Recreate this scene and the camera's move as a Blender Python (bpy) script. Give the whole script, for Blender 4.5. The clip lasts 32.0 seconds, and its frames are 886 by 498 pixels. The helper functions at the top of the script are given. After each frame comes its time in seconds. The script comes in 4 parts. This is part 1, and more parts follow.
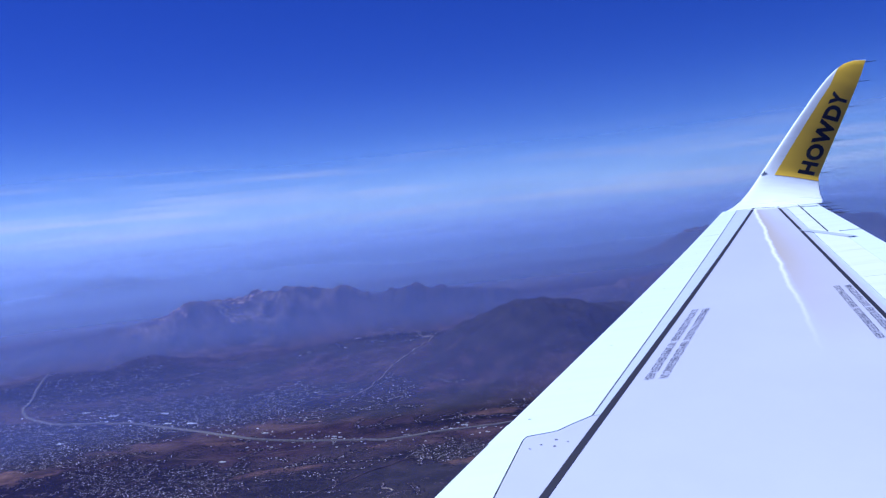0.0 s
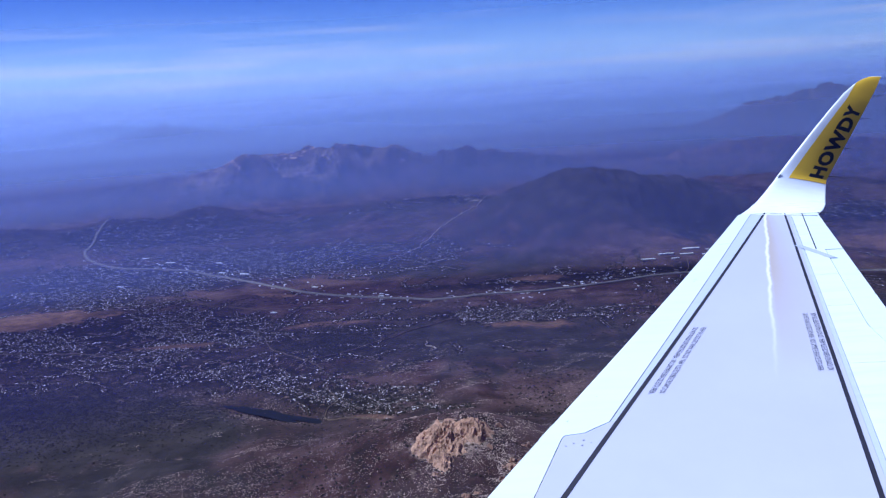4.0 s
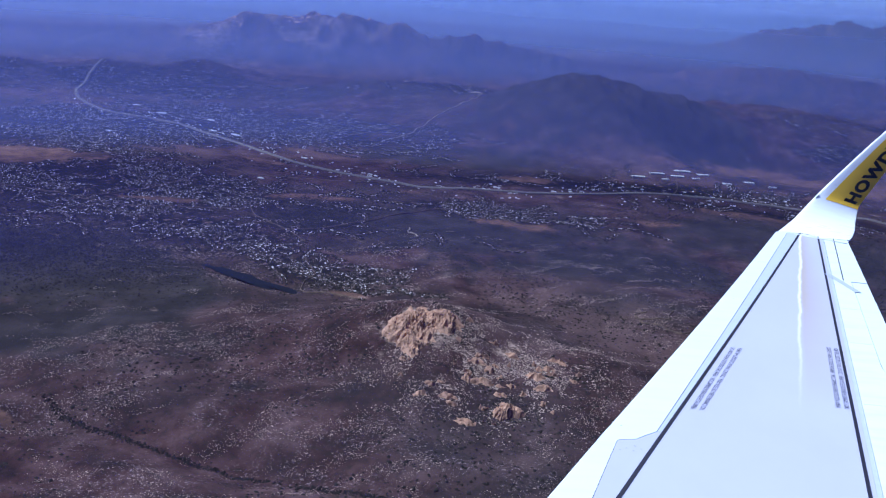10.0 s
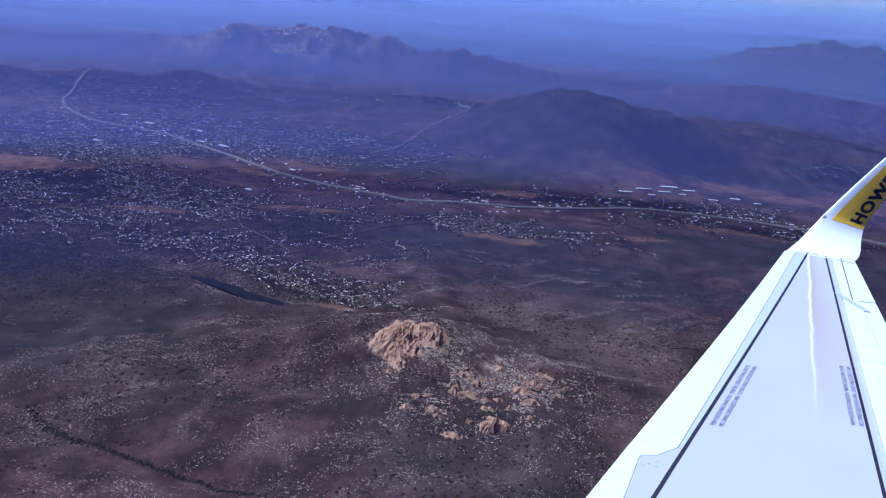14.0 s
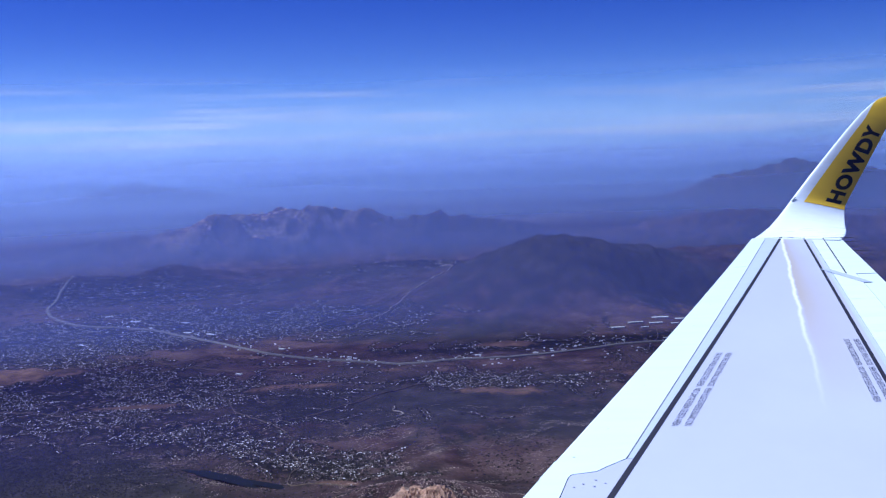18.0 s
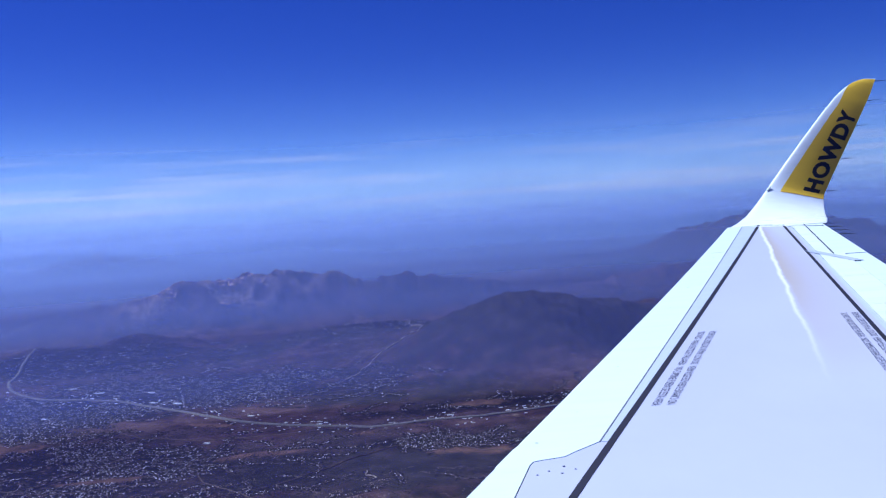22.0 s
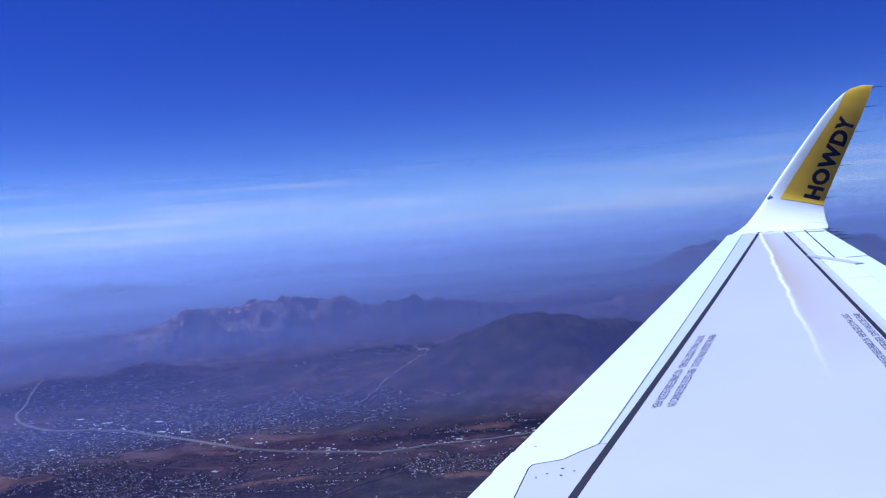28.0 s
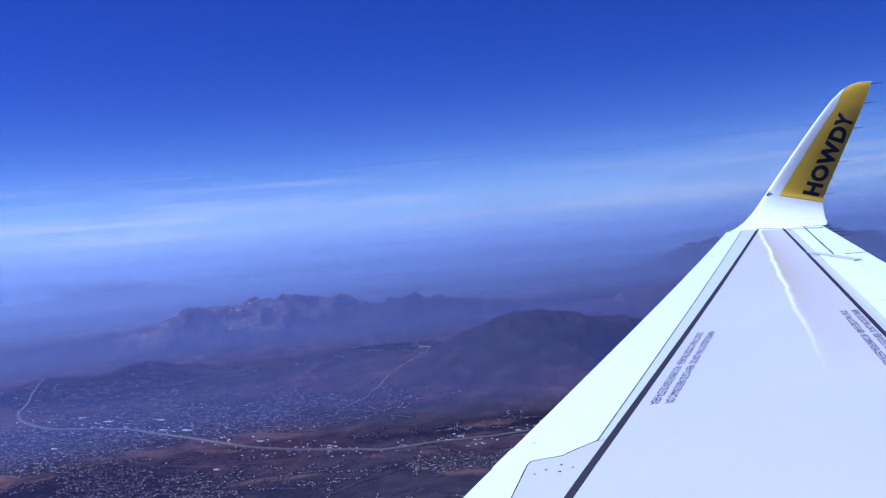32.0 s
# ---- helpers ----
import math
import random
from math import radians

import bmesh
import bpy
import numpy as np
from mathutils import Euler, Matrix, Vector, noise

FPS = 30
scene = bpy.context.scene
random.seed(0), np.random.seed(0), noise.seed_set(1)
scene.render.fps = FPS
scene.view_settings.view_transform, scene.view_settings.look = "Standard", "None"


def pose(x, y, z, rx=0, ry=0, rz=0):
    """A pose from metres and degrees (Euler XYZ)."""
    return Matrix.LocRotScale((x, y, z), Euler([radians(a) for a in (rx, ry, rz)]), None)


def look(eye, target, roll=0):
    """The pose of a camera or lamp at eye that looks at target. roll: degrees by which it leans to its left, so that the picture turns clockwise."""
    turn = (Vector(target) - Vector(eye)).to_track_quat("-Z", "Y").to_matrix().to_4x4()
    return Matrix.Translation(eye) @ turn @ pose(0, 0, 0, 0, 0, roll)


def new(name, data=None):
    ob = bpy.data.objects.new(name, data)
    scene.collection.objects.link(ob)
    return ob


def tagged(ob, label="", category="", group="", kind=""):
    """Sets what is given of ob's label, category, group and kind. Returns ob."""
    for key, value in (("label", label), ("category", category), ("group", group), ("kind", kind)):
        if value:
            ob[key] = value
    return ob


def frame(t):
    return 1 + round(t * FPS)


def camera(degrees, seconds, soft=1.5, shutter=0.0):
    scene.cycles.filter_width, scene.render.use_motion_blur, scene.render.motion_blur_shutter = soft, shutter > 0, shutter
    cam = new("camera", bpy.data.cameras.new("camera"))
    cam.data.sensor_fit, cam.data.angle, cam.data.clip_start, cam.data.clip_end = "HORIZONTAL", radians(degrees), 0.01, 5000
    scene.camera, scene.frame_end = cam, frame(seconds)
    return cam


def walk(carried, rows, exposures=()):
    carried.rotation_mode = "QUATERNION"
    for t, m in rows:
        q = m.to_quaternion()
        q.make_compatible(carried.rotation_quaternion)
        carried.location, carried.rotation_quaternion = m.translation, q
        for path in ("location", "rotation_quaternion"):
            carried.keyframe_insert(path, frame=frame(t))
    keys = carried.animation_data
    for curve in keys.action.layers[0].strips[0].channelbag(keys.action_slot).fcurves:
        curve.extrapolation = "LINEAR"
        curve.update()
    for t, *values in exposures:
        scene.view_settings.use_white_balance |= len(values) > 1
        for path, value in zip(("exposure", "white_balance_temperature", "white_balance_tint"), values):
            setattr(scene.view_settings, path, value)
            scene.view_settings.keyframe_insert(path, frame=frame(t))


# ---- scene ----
EYE = 120.0  # height of the cabin window over the valley floor

PATH = (
    (0, 0.164, 0.101, 119.589, 88.779, 5.716, 2.256),
    (0.5, 0.182, 0.048, 119.628, 88.739, 5.794, 2.340),
    (1, 0.206, -0.056, 119.709, 88.548, 5.801, 2.650),
    (1.5, 0.238, -0.253, 119.875, 88.007, 5.698, 2.994),
    (2, 0.268, -0.590, 120.149, 86.878, 5.155, 3.430),
    (2.5, 0.278, -1.043, 120.497, 85.700, 4.727, 3.966),
    (3, 0.262, -1.608, 120.914, 84.256, 4.140, 4.434),
    (3.5, 0.226, -2.324, 121.414, 82.431, 3.826, 4.961),
    (4, 0.176, -3.158, 121.993, 80.326, 3.384, 5.593),
    (4.5, 0.121, -3.997, 122.591, 78.585, 3.206, 6.143),
    (6.5, -0.644, -4.829, 123.395, 75.257, -1.429, 6.336),
    (7, -0.797, -4.981, 123.563, 74.627, -1.841, 6.601),
    (7.5, -0.922, -5.069, 123.703, 74.441, -2.341, 6.479),
    (8, -1.036, -5.115, 123.815, 74.338, -2.901, 6.281),
    (8.5, -1.151, -5.132, 123.895, 74.025, -3.251, 6.179),
    (9, -1.220, -5.019, 123.950, 73.728, -3.568, 6.229),
    (9.5, -1.210, -4.690, 123.950, 73.523, -3.994, 6.424),
    (10, -1.278, -4.526, 123.948, 73.196, -4.531, 6.435),
    (10.5, -1.416, -4.644, 124.037, 73.049, -4.628, 6.128),
    (11, -1.542, -4.745, 124.100, 73.161, -4.924, 5.953),
    (11.5, -1.667, -4.829, 124.134, 73.223, -5.237, 5.835),
    (12, -1.770, -4.835, 124.132, 73.215, -5.499, 5.715),
    (12.5, -1.848, -4.782, 124.099, 73.254, -5.800, 5.553),
    (13, -1.924, -4.708, 124.037, 73.390, -6.038, 5.365),
    (13.5, -2.000, -4.687, 123.990, 73.776, -6.372, 5.435),
    (15.5, -0.843, -5.238, 124.131, 75.894, 1.124, 6.621),
    (16, -0.774, -4.535, 123.375, 77.347, 1.168, 5.708),
    (16.5, -0.597, -3.690, 122.663, 79.075, 1.170, 5.373),
    (17, -0.393, -2.729, 121.970, 80.931, 1.325, 4.887),
    (17.5, -0.256, -1.887, 121.383, 82.665, 1.544, 4.471),
    (18, -0.169, -1.225, 120.923, 84.363, 1.914, 3.900),
    (18.5, -0.111, -0.756, 120.590, 85.477, 2.225, 3.482),
    (19, -0.072, -0.452, 120.362, 86.448, 2.511, 3.116),
    (19.5, -0.051, -0.259, 120.207, 87.114, 2.747, 2.975),
    (20, -0.038, -0.136, 120.100, 87.626, 2.905, 2.856),
    (20.5, -0.031, -0.037, 120.015, 87.711, 3.038, 2.620),
    (21, -0.025, 0.056, 119.938, 87.093, 3.283, 2.146),
    (21.5, -0.011, 0.128, 119.879, 87.399, 3.452, 1.865),
    (22, 0.008, 0.169, 119.841, 88.080, 3.527, 1.808),
    (22.5, 0.022, 0.190, 119.815, 88.365, 3.695, 1.777),
    (23, 0.033, 0.194, 119.800, 88.633, 3.755, 1.822),
    (23.5, 0.038, 0.190, 119.786, 88.671, 3.861, 1.914),
    (24, 0.039, 0.189, 119.768, 88.629, 3.983, 1.987),
    (24.5, 0.041, 0.204, 119.743, 88.676, 4.072, 2.077),
    (25, 0.047, 0.238, 119.716, 88.924, 4.179, 1.807),
    (25.5, 0.060, 0.258, 119.699, 89.190, 4.226, 1.749),
    (27.5, 0.088, 0.216, 119.678, 89.519, 4.530, 2.019),
    (28, 0.090, 0.198, 119.671, 89.585, 4.586, 2.152),
    (28.5, 0.086, 0.178, 119.658, 89.712, 4.713, 2.321),
    (29, 0.066, 0.148, 119.646, 89.783, 4.751, 2.663),
    (29.5, 0.021, 0.113, 119.633, 89.502, 4.696, 3.183),
    (30, -0.006, 0.080, 119.626, 89.605, 4.764, 3.750),
    (30.5, 0.029, 0.100, 119.640, 89.927, 4.728, 3.388),
    (31, 0.068, 0.141, 119.654, 89.690, 4.688, 2.428),
    (31.5, 0.082, 0.150, 119.661, 89.245, 4.805, 2.748),
    (32, 0.107, 0.168, 119.672, 89.431, 4.768, 2.198),
)

cam = camera(52.0, 32.0, soft=1.25)
EXPOSURES = ((0, 0.46, 4830, 12), (4.5, 0.5, 4860, 11), (7, 0.55, 4840, 9), (13, 0.56, 4840, 9), (18, 0.5, 4880, 9), (32, 0.5, 4880, 10))
walk(cam, [(t, pose(*p)) for t, *p in PATH], EXPOSURES)

# ---- light ----
SUN_DIR = Vector((-0.48, 0.09, 0.86)).normalized()
world = bpy.data.worlds.new("sky")
scene.world = world
world.use_nodes = True
wn, wl = world.node_tree.nodes, world.node_tree.links
wn.clear()
sky = wn.new("ShaderNodeTexSky")
sky.sky_type, sky.sun_disc = "NISHITA", False
sky.sun_elevation = math.asin(SUN_DIR.z)
sky.sun_rotation = math.atan2(SUN_DIR.x, SUN_DIR.y)
sky.altitude, sky.air_density, sky.dust_density, sky.ozone_density = 6000, 1.3, 0.3, 6.0
hsv = wn.new("ShaderNodeHueSaturation")
hsv.inputs["Saturation"].default_value = 1.2
hsv.inputs["Hue"].default_value = 0.532
bg = wn.new("ShaderNodeBackground")
bg.inputs["Strength"].default_value = 0.058
wout = wn.new("ShaderNodeOutputWorld")
wl.new(sky.outputs[0], hsv.inputs["Color"])
wl.new(hsv.outputs[0], bg.inputs["Color"])
wl.new(bg.outputs[0], wout.inputs["Surface"])
sun_data = bpy.data.lights.new("sun", "SUN")
sun_data.energy, sun_data.angle, sun_data.color = 4.4, radians(0.5), (1.0, 0.96, 0.9)
sun = new("sun", sun_data)
sun.matrix_world = look(SUN_DIR * 300, (0, 0, 0))


# ---- materials ----
def material(name, color, rough=0.6, metal=0.0):
    m = bpy.data.materials.new(name)
    m.use_nodes = True
    b = m.node_tree.nodes["Principled BSDF"]
    b.inputs["Base Color"].default_value = (*color, 1)
    b.inputs["Roughness"].default_value = rough
    b.inputs["Metallic"].default_value = metal
    return m


def node(m, kind, **values):
    n = m.node_tree.nodes.new(kind)
    for key, value in values.items():
        n.inputs[key].default_value = value
    return n


def link(m, a, b):
    m.node_tree.links.new(a, b)


def coords(m, scale=(1, 1, 1)):
    c = node(m, "ShaderNodeTexCoord")
    k = node(m, "ShaderNodeMapping", Scale=scale)
    link(m, c.outputs["Object"], k.inputs["Vector"])
    return k.outputs["Vector"]


def noise_node(m, scale, detail=4.0, rough=0.55, stretch=(1, 1, 1), w=None):
    n = node(m, "ShaderNodeTexNoise", Scale=scale, Detail=detail, Roughness=rough)
    link(m, coords(m, stretch), n.inputs["Vector"])
    return n.outputs["Fac"]


def ramp(m, fac, *stops):
    r = node(m, "ShaderNodeValToRGB")
    e = r.color_ramp.elements
    while len(e) < len(stops):
        e.new(0.5)
    for k, (p, c) in zip(e, stops):
        k.position, k.color = p, (*c, 1) if len(c) == 3 else c
    link(m, fac, r.inputs["Fac"])
    return r.outputs["Color"]


def mix(m, fac, a, b, mode="MIX"):
    n = node(m, "ShaderNodeMix")
    n.data_type, n.blend_type = "RGBA", mode
    for socket, value in ((n.inputs["Factor"], fac), (n.inputs["A"], a), (n.inputs["B"], b)):
        if isinstance(value, (int, float)):
            socket.default_value = value
        elif isinstance(value, tuple):
            socket.default_value = (*value, 1)
        else:
            link(m, value, socket)
    return n.outputs["Result"]


def calc(m, op, a, b=0.0, c=None):
    n = node(m, "ShaderNodeMath")
    n.operation = op
    for i, value in enumerate((a, b) if c is None else (a, b, c)):
        if isinstance(value, (int, float)):
            n.inputs[i].default_value = value
        else:
            link(m, value, n.inputs[i])
    return n.outputs[0]


def bump(m, height, strength, distance):
    n = node(m, "ShaderNodeBump", Strength=strength, Distance=distance)
    link(m, height, n.inputs["Height"])
    link(m, n.outputs[0], m.node_tree.nodes["Principled BSDF"].inputs["Normal"])


def base(m, socket):
    link(m, socket, m.node_tree.nodes["Principled BSDF"].inputs["Base Color"])


def paint(name, color, dirt, rough=0.35):
    """Weathered gloss paint: faint streaks along the airflow and fine specks."""
    m = material(name, color, rough)
    streak = noise_node(m, 1.0, 5, 0.6, (0.7, 6.0, 3.0))
    speck = noise_node(m, 38.0, 3, 0.6)
    c = mix(m, ramp(m, streak, (0.45, (0, 0, 0)), (0.8, (0.5, 0.5, 0.5))), color, dirt)
    c = mix(m, ramp(m, speck, (0.62, (0, 0, 0)), (0.75, (0.25, 0.25, 0.25))), c, dirt)
    base(m, c)
    r = calc(m, "MULTIPLY_ADD", streak, 0.25, rough - 0.12)
    link(m, r, m.node_tree.nodes["Principled BSDF"].inputs["Roughness"])
    bump(m, streak, 0.04, 0.02)
    return m


slat_white = paint("slat_white_paint", (0.70, 0.77, 0.76), (0.60, 0.64, 0.63), 0.32)
fairing_white = paint("fairing_white_paint", (0.82, 0.84, 0.84), (0.66, 0.66, 0.64), 0.3)
flap_grey = paint("flap_grey_paint", (0.70, 0.73, 0.76), (0.52, 0.54, 0.56), 0.4)
edge_grey = paint("edge_grey_paint", (0.50, 0.53, 0.62), (0.44, 0.46, 0.54), 0.4)
stripe_black = material("stripe_black", (0.014, 0.012, 0.024), 0.6)
letter_black = material("letter_black", (0.02, 0.018, 0.03), 0.5)
text_grey = material("stencil_grey", (0.06, 0.06, 0.10), 0.6)
joint_grey = material("joint_grey", (0.17, 0.17, 0.21), 0.7)
yellow = paint("yellow_paint", (0.90, 0.56, 0.04), (0.74, 0.45, 0.04), 0.35)
gap_dark = material("gap_dark", (0.03, 0.03, 0.035), 0.8)
lamp_glass = material("lamp_glass", (0.25, 0.28, 0.3), 0.08)

# wing box: grey paint with a pale streak and a tan fan spreading from the tip
box_grey = material("wing_box_grey_paint", (0.6, 0.62, 0.7), 0.36)
m = box_grey
pos = node(m, "ShaderNodeSeparateXYZ")
link(m, coords(m), pos.inputs[0])
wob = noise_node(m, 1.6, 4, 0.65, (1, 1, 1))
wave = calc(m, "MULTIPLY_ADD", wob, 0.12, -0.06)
# distance aft of the pale streak's line
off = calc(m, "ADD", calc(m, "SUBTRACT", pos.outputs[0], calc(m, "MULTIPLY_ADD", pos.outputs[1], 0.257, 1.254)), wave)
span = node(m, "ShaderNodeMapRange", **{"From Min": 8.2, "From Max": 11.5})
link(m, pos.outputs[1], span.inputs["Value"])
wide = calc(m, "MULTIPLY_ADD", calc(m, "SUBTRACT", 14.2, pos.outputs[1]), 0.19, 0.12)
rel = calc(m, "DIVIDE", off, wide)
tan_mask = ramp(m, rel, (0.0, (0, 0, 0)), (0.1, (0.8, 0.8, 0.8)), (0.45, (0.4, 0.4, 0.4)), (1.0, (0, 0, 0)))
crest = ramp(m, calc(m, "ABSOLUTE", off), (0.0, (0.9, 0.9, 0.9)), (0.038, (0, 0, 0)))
streak = noise_node(m, 1.2, 5, 0.6, (5.0, 0.7, 3.0))
grain = noise_node(m, 0.7, 5, 0.6)
c = mix(m, ramp(m, grain, (0.35, (0, 0, 0)), (0.75, (0.6, 0.6, 0.6))), (0.49, 0.485, 0.60), (0.44, 0.435, 0.54))
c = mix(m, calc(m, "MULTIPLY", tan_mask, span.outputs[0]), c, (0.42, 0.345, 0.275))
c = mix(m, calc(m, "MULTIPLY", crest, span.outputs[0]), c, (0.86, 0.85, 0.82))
c = mix(m, ramp(m, streak, (0.55, (0, 0, 0)), (0.8, (0.22, 0.22, 0.22))), c, (0.46, 0.46, 0.48))
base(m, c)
bump(m, grain, 0.05, 0.03)


# ---- terrain function ----
def lattice(ix, iy, seed):
    h = (ix.astype(np.int64) * 374761393 + iy.astype(np.int64) * 668265263 + seed * 1442695041) & 0xFFFFFFFF
    h = ((h ^ (h >> 13)) * 1274126177) & 0xFFFFFFFF
    return ((h ^ (h >> 16)) & 0xFFFF) / 65535.0


def value_noise(x, y, seed):
    ix, iy = np.floor(x), np.floor(y)
    fx, fy = x - ix, y - iy
    fx, fy = fx * fx * (3 - 2 * fx), fy * fy * (3 - 2 * fy)
    a, b = lattice(ix, iy, seed), lattice(ix + 1, iy, seed)
    c, d = lattice(ix, iy + 1, seed), lattice(ix + 1, iy + 1, seed)
    return (a + (b - a) * fx) + ((c + (d - c) * fx) - (a + (b - a) * fx)) * fy


def fbm(x, y, size, seed, octaves=5, gain=0.5, ridged=False):
    x, y = np.asarray(x, float) / size, np.asarray(y, float) / size
    total, amp, norm = np.zeros_like(x), 1.0, 0.0
    for k in range(octaves):
        n = value_noise(x, y, seed + k)
        total = total + amp * (1 - np.abs(2 * n - 1) if ridged else n)
        norm += amp
        amp *= gain
        x, y = x * 2.03 + 17.1, y * 2.03 - 9.7
    return total / norm


def bell(x, y, cx, cy, rx, ry, turn=0.0, power=2.0):
    c, s = math.cos(radians(turn)), math.sin(radians(turn))
    u, v = ((x - cx) * c + (y - cy) * s) / rx, (-(x - cx) * s + (y - cy) * c) / ry
    return np.exp(-np.power(u * u + v * v, power / 2))


# hills: centre x, y, radii, turn of the long axis, height
HILLS = (
    (44, 730, 92, 80, 0, 48), (-30, 738, 62, 56, 10, 12), (132, 765, 80, 60, -8, 20), (215, 820, 95, 60, 0, 13), (-90, 820, 90, 45, 10, 10),
    (-150, 880, 120, 45, 5, 17), (-30, 880, 90, 45, 0, 12), (250, 860, 120, 60, 0, 18),
    (-372, 1125, 58, 60, 20, 26), (-318, 1150, 60, 60, 0, 32), (-245, 1165, 70, 55, 0, 42), (-130, 1215, 130, 60, -3, 50), (-455, 1120, 80, 60, 10, 24),
    (-540, 1060, 120, 70, 20, 17), (0, 1250, 80, 60, 0, 18), (-350, 925, 55, 36, 10, 15), (-440, 900, 70, 40, 5, 14), (-250, 960, 90, 36, -5, 9),
    (-520, 830, 80, 45, 0, 14),
    (140, 1250, 130, 70, -6, 14), (270, 1210, 100, 80, 8, 28), (400, 1170, 120, 90, 20, 24), (540, 1190, 160, 110, 0, 16), (430, 1950, 150, 120, 0, 25), (570, 1920, 170, 120, 0, 42), (730, 1880, 200, 130, 0, 66), (120, 980, 90, 40, 12, 16), (260, 970, 80, 36, -10, 18),
    (-1010, 2420, 170, 130, 10, 62), (-760, 2500, 180, 90, 0, 30), (-1400, 2200, 320, 150, 10, 30),
    (-36, 284, 32, 24, 15, 12), (0, 270, 40, 26, -10, 6), (-120, 215, 60, 16, -20, -4), (-55, 198, 60, 9, -12, -3), (-113, 338, 36, 7, -26, -2.4),
)
RIDGES = (
    (1330, 4480, 420, 160, 0, 135), (1760, 4250, 420, 180, 0, 125), (820, 4560, 500, 130, 0, 80), (60, 4600, 700, 120, 0, 72),
    (-1050, 4470, 700, 130, 0, 70), (-2050, 4100, 700, 200, 0, 62), (700, 2300, 380, 110, -8, 18), (250, 2900, 500, 120, 4, 20),
    (1150, 3100, 420, 150, 0, 28), (-400, 3400, 500, 130, 0, 18), (-1500, 3300, 500, 160, 0, 30), (520, 1650, 260, 80, -4, 12),
)


def ground(x, y):
    x, y = np.asarray(x, float), np.asarray(y, float)
    r = np.hypot(x, y)
    far = np.clip((r - 750) / 1500, 0, 1)
    crag = fbm(x, y, 70, 11, 5, 0.55, True)
    z = (fbm(x, y, 420, 3, 4) - 0.5) * (4 + 34 * far) + (fbm(x, y, 85, 23, 4) - 0.5) * (2.2 + 6 * far)
    wild = np.clip(1 - 1.3 * bell(x, y, -230, 540, 170, 150, -20) - bell(x, y, 70, 570, 170, 45, 0) - bell(x, y, -113, 345, 60, 26, -25), 0, 1)
    z = z + (fbm(x, y, 17, 37, 3) - 0.5) * (0.6 + 1.4 * wild) + (fbm(x, y, 80, 43, 5, 0.5, True) - 0.6) * 9 * wild * (1 - 0.6 * far)
    level = 1 - 0.9 * bell(x, y, 200, 672, 105, 44, 0, 4)
    for cx, cy, rx, ry, turn, h in HILLS:
        z = z + level * h * bell(x, y, cx, cy, rx, ry, turn) * (0.56 + 0.72 * crag if cy > 850 else 0.78 + 0.36 * crag)
    for cx, cy, rx, ry, turn, h in RIDGES:
        z = z + h * bell(x, y, cx, cy, rx, ry, turn) * (0.7 + 0.6 * fbm(x, y, 260, 51, 4, 0.5, True))
    # a steep granite face on the near side of the big mountain
    face = bell(x, y, -325, 1090, 75, 36, 18, 4)
    z = z + face * (crag - 0.45) * 22
    return z


def height(x, y):
    return float(ground(np.array([x]), np.array([y]))[0])


def mesh_from(name, verts, faces, smooth=True):
    """A mesh out of arrays: vertices n x 3, quads or triangles m x k."""
    me = bpy.data.meshes.new(name)
    verts, faces = np.asarray(verts, np.float32), np.asarray(faces, np.int32)
    me.vertices.add(len(verts))
    me.vertices.foreach_set("co", verts.ravel())
    me.loops.add(faces.size)
    me.loops.foreach_set("vertex_index", faces.ravel())
    me.polygons.add(len(faces))
    me.polygons.foreach_set("loop_start", np.arange(0, faces.size, faces.shape[1], dtype=np.int32))
    me.update(calc_edges=True)
    me.validate()
    me.polygons.foreach_set("use_smooth", np.full(len(me.polygons), smooth))
    return me


def thing(name, me, mat, label="", category="", kind="", group=""):
    ob = new(name, me)
    ob.data.materials.append(mat)
    return tagged(ob, label, category, group, kind)


def part(name, me, mat, parent, label=""):
    if isinstance(me, bmesh.types.BMesh):
        bm, me = me, bpy.data.meshes.new(name)
        bm.to_mesh(me)
        bm.free()
    ob = new(name, me)
    ob.data.materials.append(mat)
    ob.parent = parent
    return tagged(ob, label)


def grid_faces(n, k, wrap=False):
    """Quads of a grid with n rows of k vertices."""
    i, j = np.meshgrid(np.arange(n - 1), np.arange(k if wrap else k - 1), indexing="ij")
    j2 = (j + 1) % k
    return np.stack([i * k + j, i * k + j2, (i + 1) * k + j2, (i + 1) * k + j], -1).reshape(-1, 4)


# ---- ground ----
soil = material("dry_scrubland", (0.06, 0.04, 0.03), 0.95)
m = soil
m.node_tree.nodes["Principled BSDF"].inputs["Specular IOR Level"].default_value = 0.06
large = noise_node(m, 0.008, 6, 0.6)
mid = noise_node(m, 0.06, 6, 0.65)
fine = noise_node(m, 0.45, 5, 0.7)
c = ramp(m, mid, (0.32, (0.011, 0.007, 0.006)), (0.46, (0.027, 0.013, 0.010)), (0.58, (0.048, 0.025, 0.019)), (0.74, (0.082, 0.048, 0.037)))
c = mix(m, ramp(m, large, (0.42, (0, 0, 0)), (0.6, (0.75, 0.75, 0.75))), c, (0.022, 0.017, 0.014))
c = mix(m, ramp(m, fine, (0.3, (0.65, 0.65, 0.65)), (0.5, (0, 0, 0))), c, (0.013, 0.012, 0.008))
c = mix(m, ramp(m, fine, (0.64, (0, 0, 0)), (0.78, (0.5, 0.5, 0.5))), c, (0.17, 0.12, 0.09))
grit = noise_node(m, 1.1, 6, 0.75)
